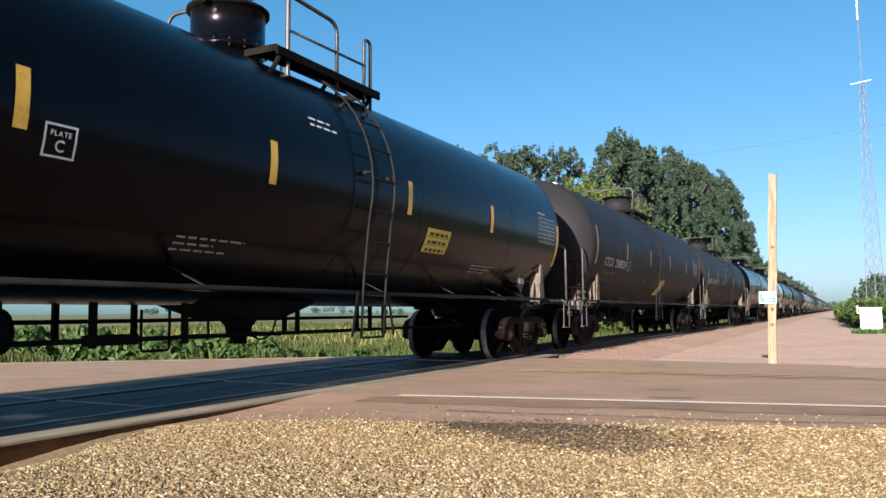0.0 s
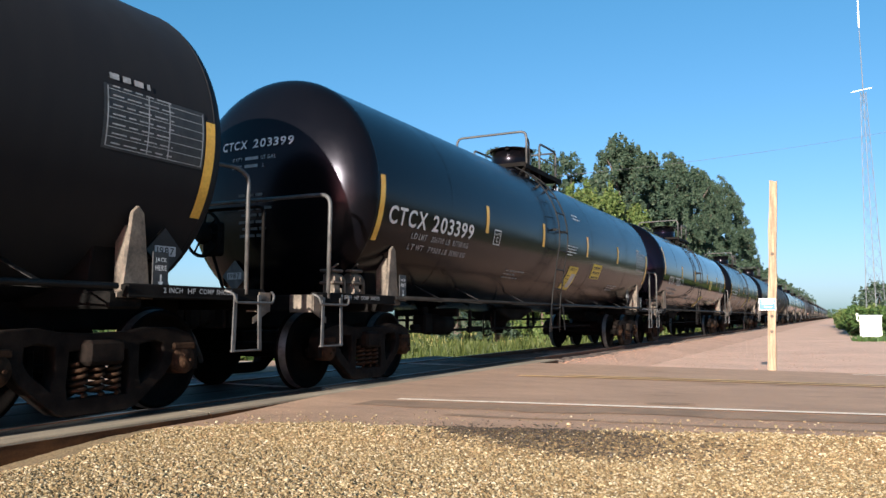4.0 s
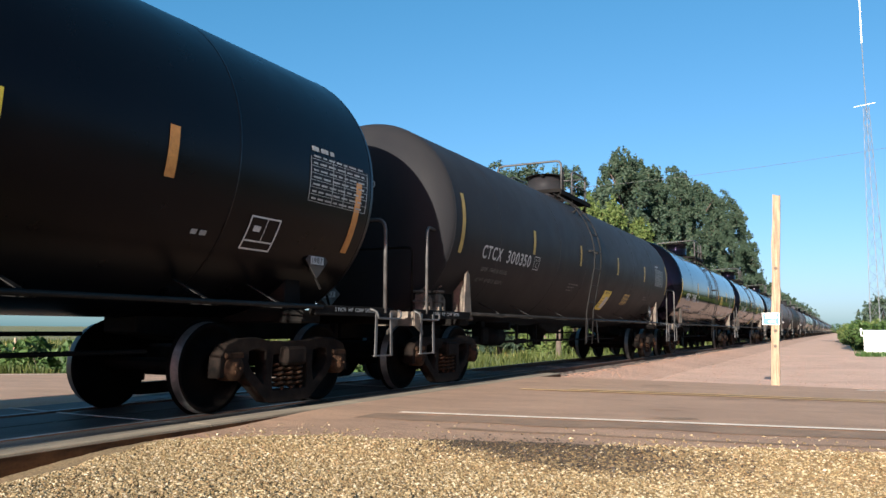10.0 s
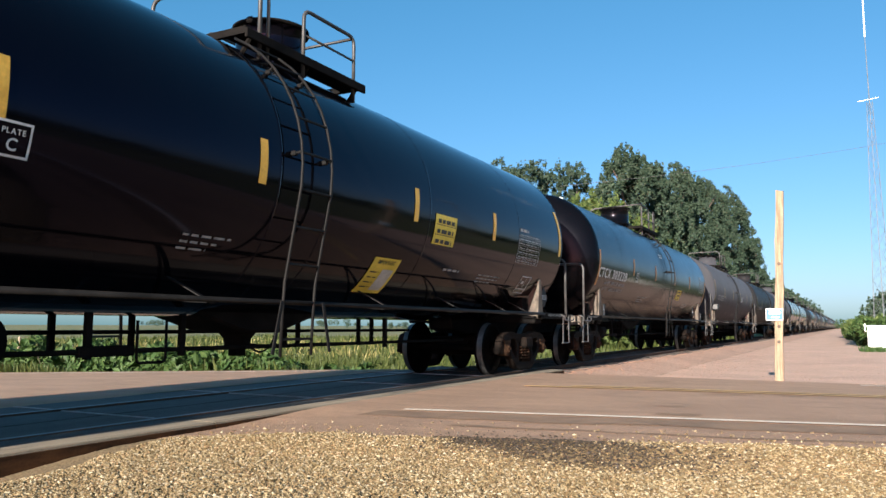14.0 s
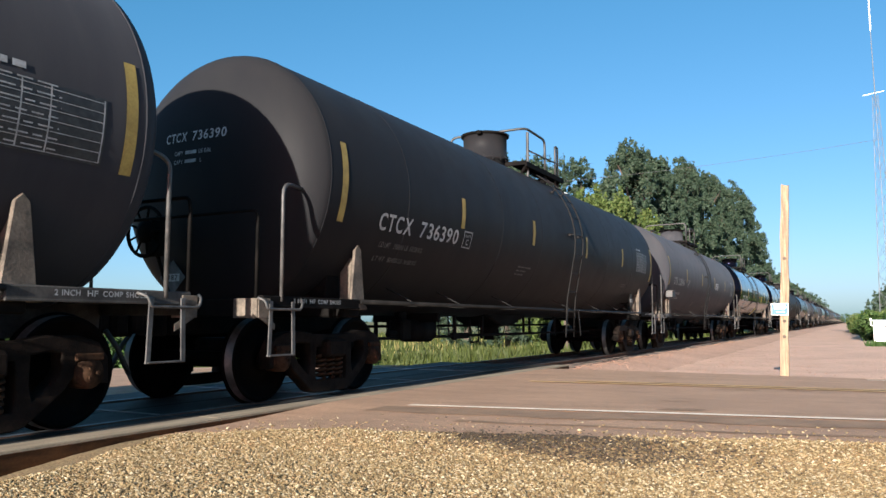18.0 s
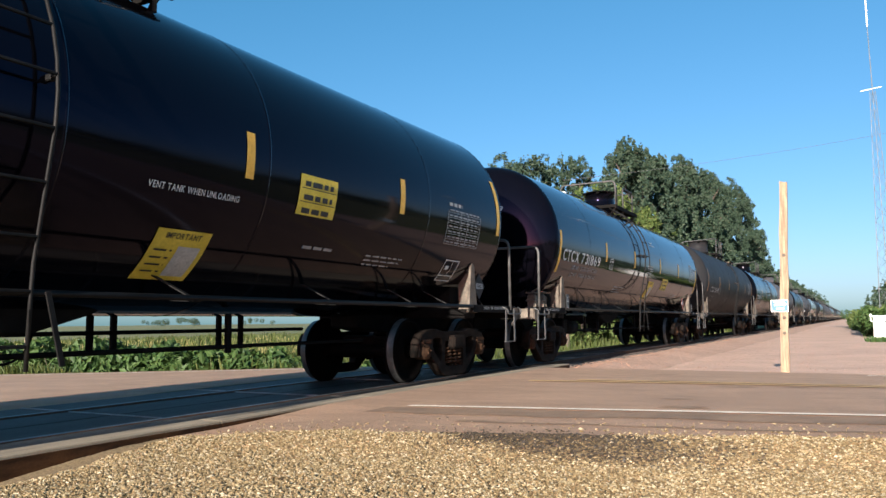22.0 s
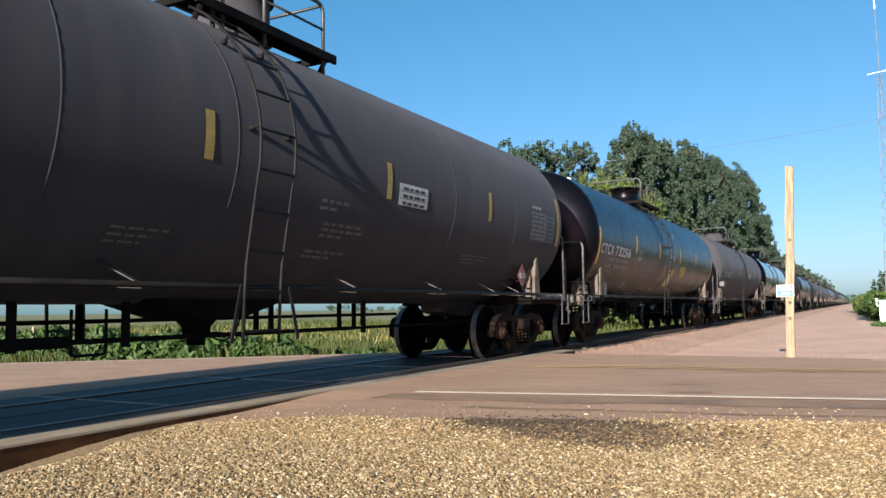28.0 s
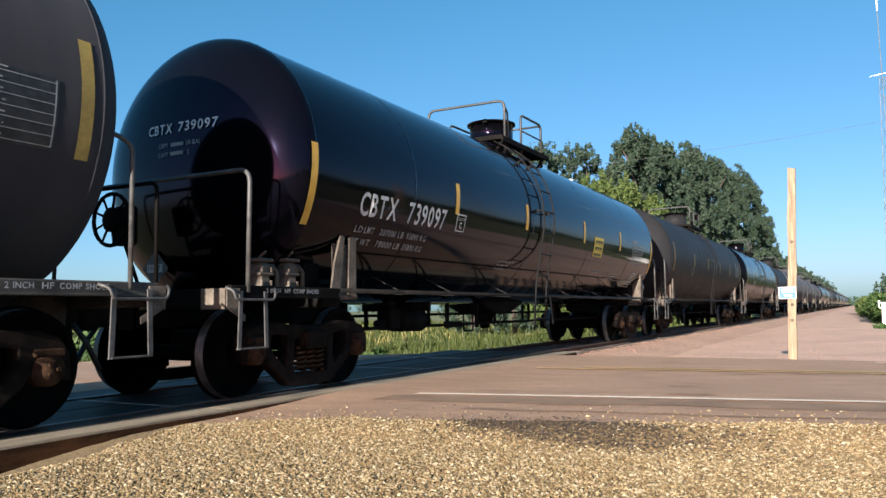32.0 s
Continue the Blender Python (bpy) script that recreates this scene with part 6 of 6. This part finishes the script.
def fence_post(x, y):
    """A weathered round post with a chamfered head."""
    ob = tagged(new("fence_post"), "thin pale weathered fence post among roadside weeds", "fence post")
    ob.location = (x, y, land_z(x, y) - 0.1)
    bm = bmesh.new()
    tube_taper(bm, [(0, 0, 0), (0.01, 0.0, 0.8), (0.015, 0.01, 1.5), (0.015, 0.01, 1.53)], [0.042, 0.038, 0.036, 0.02], 8)
    part("post", bm, TIMBER, ob)
    bm = bmesh.new()
    for z in (0.55, 0.9, 1.3):
        tube_taper(bm, [(0.04, -0.045, z), (0.045, -0.06, z + 0.02), (0.05, -0.045, z + 0.04)], [0.006, 0.006, 0.006], 5)
    part("staples", bm, LADDER, ob)


fence_post(-13.0, 13.0)


def verge(x, y):
    return y > far_edge(x) + 0.12 and x < -2.4


grass("roadside_grass", 60000, -22, -2.4, 12.2, 34, 0.34, 5, "lush sunlit roadside grass beyond the railway", GRASS, verge)
grass("field_grass", 42000, -75, -3, 20, 95, 0.55, 6, "long green field grass", GRASS, verge)
grass("dry_grass", 3500, -60, -12, 34, 70, 0.5, 8, "pale dry grass patch in the field", leaf_mat("dry_grass_blades", (0.22, 0.19, 0.07), (0.34, 0.29, 0.11)), verge)
grass("lane_weeds", 1200, 7.0, 8.6, 40, 70, 0.25, 9, "low green weeds at the lane's edge", LEAF_WEED)


def far_woods(name, row, seed, label):
    """Woods so far off that single trees cannot be told apart."""
    rng = np.random.default_rng(seed)
    c, r = [], []
    for x, y, h, w in row:
        for k in range(7):
            c.append((x + rng.uniform(-w, w), y + rng.uniform(-w, w), -0.9 + h * rng.uniform(0.25, 0.75)))
            r.append(h * rng.uniform(0.22, 0.36))
    v, f = leaf_cloud(np.array(c), np.array(r), len(c) * 90, np.mean([q[2] for q in row]) * 0.07, rng)
    return tagged(new(name, raw(name, v, f, LEAF)), label, "woods", kind="stuff")


rng = np.random.default_rng(21)
far_woods("distant_woods", [(-620 + 62 * k + rng.uniform(-20, 20), 520 + rng.uniform(-60, 90), rng.uniform(4, 9), 14) for k in range(10)], 3, "low far woods at the field's edge")
far_woods("distant_woods", [(-230 + 34 * k, 300 + rng.uniform(-20, 60), rng.uniform(3, 5.5), 6) for k in range(4)], 4, "small far clumps of trees in the field")
far_woods("distant_woods", [(58 + rng.uniform(-6, 14), -60 + 13 * k, rng.uniform(5, 9.5), 7) for k in range(26)], 5, "woods across the road")


# things at the roadside
def wooden_post():
    ob = tagged(new("wooden_post"), "pale weathered square wooden post leaning at the roadside", "post")
    ob.location = (5.39, 14.3, -0.25)
    bm = bmesh.new()
    rings = []
    for k in range(9):
        z = 3.44 * k / 8
        w = 0.066 - 0.003 * k / 8 + 0.005 * math.sin(k * 2.3)
        cx = 0.13 * k / 8 + 0.006 * math.sin(k * 1.9)
        rings.append([bm.verts.new((cx + w * a, w * b, z + (0.02 * a * b if k == 8 else 0))) for a, b in ((-1, -1), (1, -1), (1, 1), (-1, 1))])
    for u, w in zip(rings, rings[1:]):
        for k in range(4):
            bm.faces.new((u[k], u[(k + 1) % 4], w[(k + 1) % 4], w[k]))
    bm.faces.new(rings[-1])
    bmesh.ops.bevel(bm, geom=[e for e in bm.edges if abs(e.verts[0].co.z - e.verts[1].co.z) > 0.2], offset=0.012, segments=2, affect="EDGES")
    part("post", bm, POST_WOOD, ob)
    for z in (0.86, 1.12, 2.18):
        bm = bmesh.new()
        lathe(bm, [(-0.002, 0.0), (-0.004, 0.02), (0.0, 0.028)], 12, "y", (0.038 * z, -0.069, z))
        part("knot", bm, BARK, ob)
    return ob


wooden_post()


def small_sign():
    ob = tagged(new("small_sign"), "small blue and white notice sign fixed to the wooden post", "sign")
    ob.location = (5.37, 14.2, 1.07)
    bm = bmesh.new()
    box(bm, (0, 0, 0), (0.27, 0.006, 0.2), 0.002)
    part("backing", bm, WHITE_METAL, ob)
    bm = bmesh.new()
    box(bm, (0, -0.006, 0.0), (0.25, 0.004, 0.18), 0.001)
    part("face", bm, SIGN_BLUE, ob)
    for k, (w, z, h) in enumerate(((0.18, 0.06, 0.014), (0.2, 0.03, 0.008), (0.17, 0.008, 0.008), (0.12, -0.045, 0.018))):
        bm = bmesh.new()
        box(bm, (0.012 * (k % 2), -0.0095, z), (w, 0.003, h))
        part("print_bar", bm, WHITE_METAL, ob, "white bar of unreadable print")
    return ob


small_sign()


def cabinet():
    ob = tagged(new("equipment_cabinet"), "white metal railway equipment cabinet beside the gravel lane", "cabinet")
    ob.location = (7.95, 47.3, -0.3)
    bm = bmesh.new()
    box(bm, (0, 0, 0.6), (1.02, 0.7, 1.2), 0.012)
    part("body", bm, WHITE_METAL, ob)
    bm = bmesh.new()
    prism(bm, [(-0.4, 1.2), (0.4, 1.2), (0.4, 1.225), (0, 1.27), (-0.4, 1.225)], -0.56, 0.56, 0.005)
    part("roof", bm, WHITE_METAL, ob)
    bm = bmesh.new()
    box(bm, (0, -0.357, 0.6), (0.9, 0.014, 1.06), 0.004)
    door = part("door", bm, WHITE_METAL, ob)
    bm = bmesh.new()
    box(bm, (0.38, -0.38, 0.62), (0.03, 0.03, 0.14), 0.006)
    part("handle", bm, GALV, door)
    for dx in (0.05, 0.16):
        bm = bmesh.new()
        box(bm, (dx, -0.367, 0.92), (0.09, 0.006, 0.12))
        part("label", bm, GALV, door, "grey unreadable label")
    bm = bmesh.new()
    tube(bm, bend([(-0.5, 0, 0.95), (-0.62, 0, 0.95), (-0.62, 0, 1.25)], 0.06, 3), 0.03)
    lathe(bm, [(1.22, 0.0), (1.22, 0.06), (1.34, 0.05), (1.36, 0)], 12, "z", (-0.62, 0, 0))
    part("vent_pipe", bm, WHITE_METAL, ob)
    return ob


cabinet()


def tower():
    """A slender three-legged lattice mast with an antenna."""
    ob = tagged(new("radio_tower"), "slender grey lattice radio tower with a white antenna", "tower")
    ob.location = (8.75, 60, -0.5)
    top, base_r, top_r = 17.0, 0.72, 0.2
    def leg(k, z):
        a = math.tau * k / 3 + 0.5
        r = base_r + (top_r - base_r) * z / top
        return Vector((r * math.cos(a) - 0.2 * z / top, r * math.sin(a), z))
    for k in range(3):
        bm = bmesh.new()
        rod(bm, leg(k, 0), leg(k, top), 0.028, 6, 0.018)
        part("leg", bm, TOWER_STEEL, ob)
    n = 15
    for j in range(n):
        z0, z1 = top * j / n, top * (j + 1) / n
        for k in range(3):
            bm = bmesh.new()
            rod(bm, leg(k, z0), leg((k + 1) % 3, z1), 0.01, 4)
            rod(bm, leg((k + 1) % 3, z0), leg(k, z1), 0.01, 4)
            part("cross_brace", bm, TOWER_STEEL, ob)
    bm = bmesh.new()
    rod(bm, (-0.2, 0, top - 0.3), (-0.28, 0, 21.6), 0.035, 8, 0.025)
    part("mast", bm, TOWER_STEEL, ob)
    bm = bmesh.new()
    rod(bm, (-0.28, 0, 21.6), (-0.3, 0, 26.5), 0.05, 10, 0.035)
    part("antenna", bm, WHITE_METAL, ob)
    bm = bmesh.new()
    rod(bm, (-0.95, 0, 17.05), (0.35, 0, 17.2), 0.026, 6)
    part("cross_arm", bm, WHITE_METAL, ob)
    return ob


tower()


def utility_pole(x, y, h):
    ob = tagged(new("utility_pole"), "weathered wooden utility pole with a white cap and a crossarm", "utility pole")
    ob.location = (x, y, bank_z(x, y) - 0.2)
    bm = bmesh.new()
    rod(bm, (0, 0, 0), (0, 0, h), 0.15, 12, 0.1)
    part("pole", bm, BARK, ob)
    bm = bmesh.new()
    box(bm, (0, 0.1, h - 0.9), (1.8, 0.1, 0.12), 0.01)
    part("crossarm", bm, BARK, ob)
    bm = bmesh.new()
    lathe(bm, [(h - 0.02, 0.17), (h + 0.28, 0.16), (h + 0.34, 0.0)], 12, "z")
    part("cap", bm, WHITE_METAL, ob, "white cap")
    return ob


utility_pole(-6.6, 38.3, 8.15)


def wire(a, b, sag, label="thin overhead power line"):
    a, b = Vector(a), Vector(b)
    bm = bmesh.new()
    tube(bm, [a.lerp(b, t) - Vector((0, 0, sag * 4 * t * (1 - t))) for t in np.linspace(0, 1, 16)], 0.009, 4)
    ob = part("power_line", bm, WIRE)
    return tagged(ob, label, "power line", "overhead wires")


utility_pole(28, 64.5, 17.6)
wire((-6.6, 38.3, 8.2), (28, 64.5, 17.2), 0.9)
wire((-6.6, 38.3, 8.1), (-7.0, 95, 9.0), 0.6)
wire((-5.8, 38.4, 7.1), (-6.2, 95, 8.0), 0.6)
utility_pole(-6.8, 95, 9.2)


def marker(x, y, h):
    ob = tagged(new("marker_post"), "thin white field marker post in the grass", "marker post")
    ob.location = (x, y, bank_z(x, y) - 0.2)
    bm = bmesh.new()
    rod(bm, (0, 0, 0), (0, 0, h), 0.035, 8)
    part("shaft", bm, TOWER_STEEL, ob)
    bm = bmesh.new()
    box(bm, (0, -0.03, h - 0.2), (0.09, 0.012, 0.36), 0.003)
    part("plate", bm, WHITE_METAL, ob)


marker(-11.4, 16.8, 1.35), marker(-19.5, 19.5, 1.5)


def motions():
    """The train rolls past at a nearly steady speed; its wheels turn."""
    for car, y, spin in TRAIN:
        walk(car, [(t, pose(0, y - rolled(t), 0)) for t in range(33)])
        t0, t1 = clamp((y - 55) / 11.29, 0, 32), clamp((y + 16) / 11.29, 0, 32)
        if t1 - t0 < 0.1:
            continue
        a, b = frame(t0), frame(t1)
        for w in spin:
            rest = w.location.copy()
            rows = []
            for i in range(a, b + 1):
                t = (i - 1) / FPS
                rows.append((t, Matrix.Translation(rest) @ Matrix.Rotation((rolled(t) / 0.452) % math.tau, 4, "X")))
            if a > 1:
                rows.insert(0, (0, rows[0][1]))
            if b < frame(32):
                rows.append((32, rows[-1][1]))
            walk(w, rows)


motions()
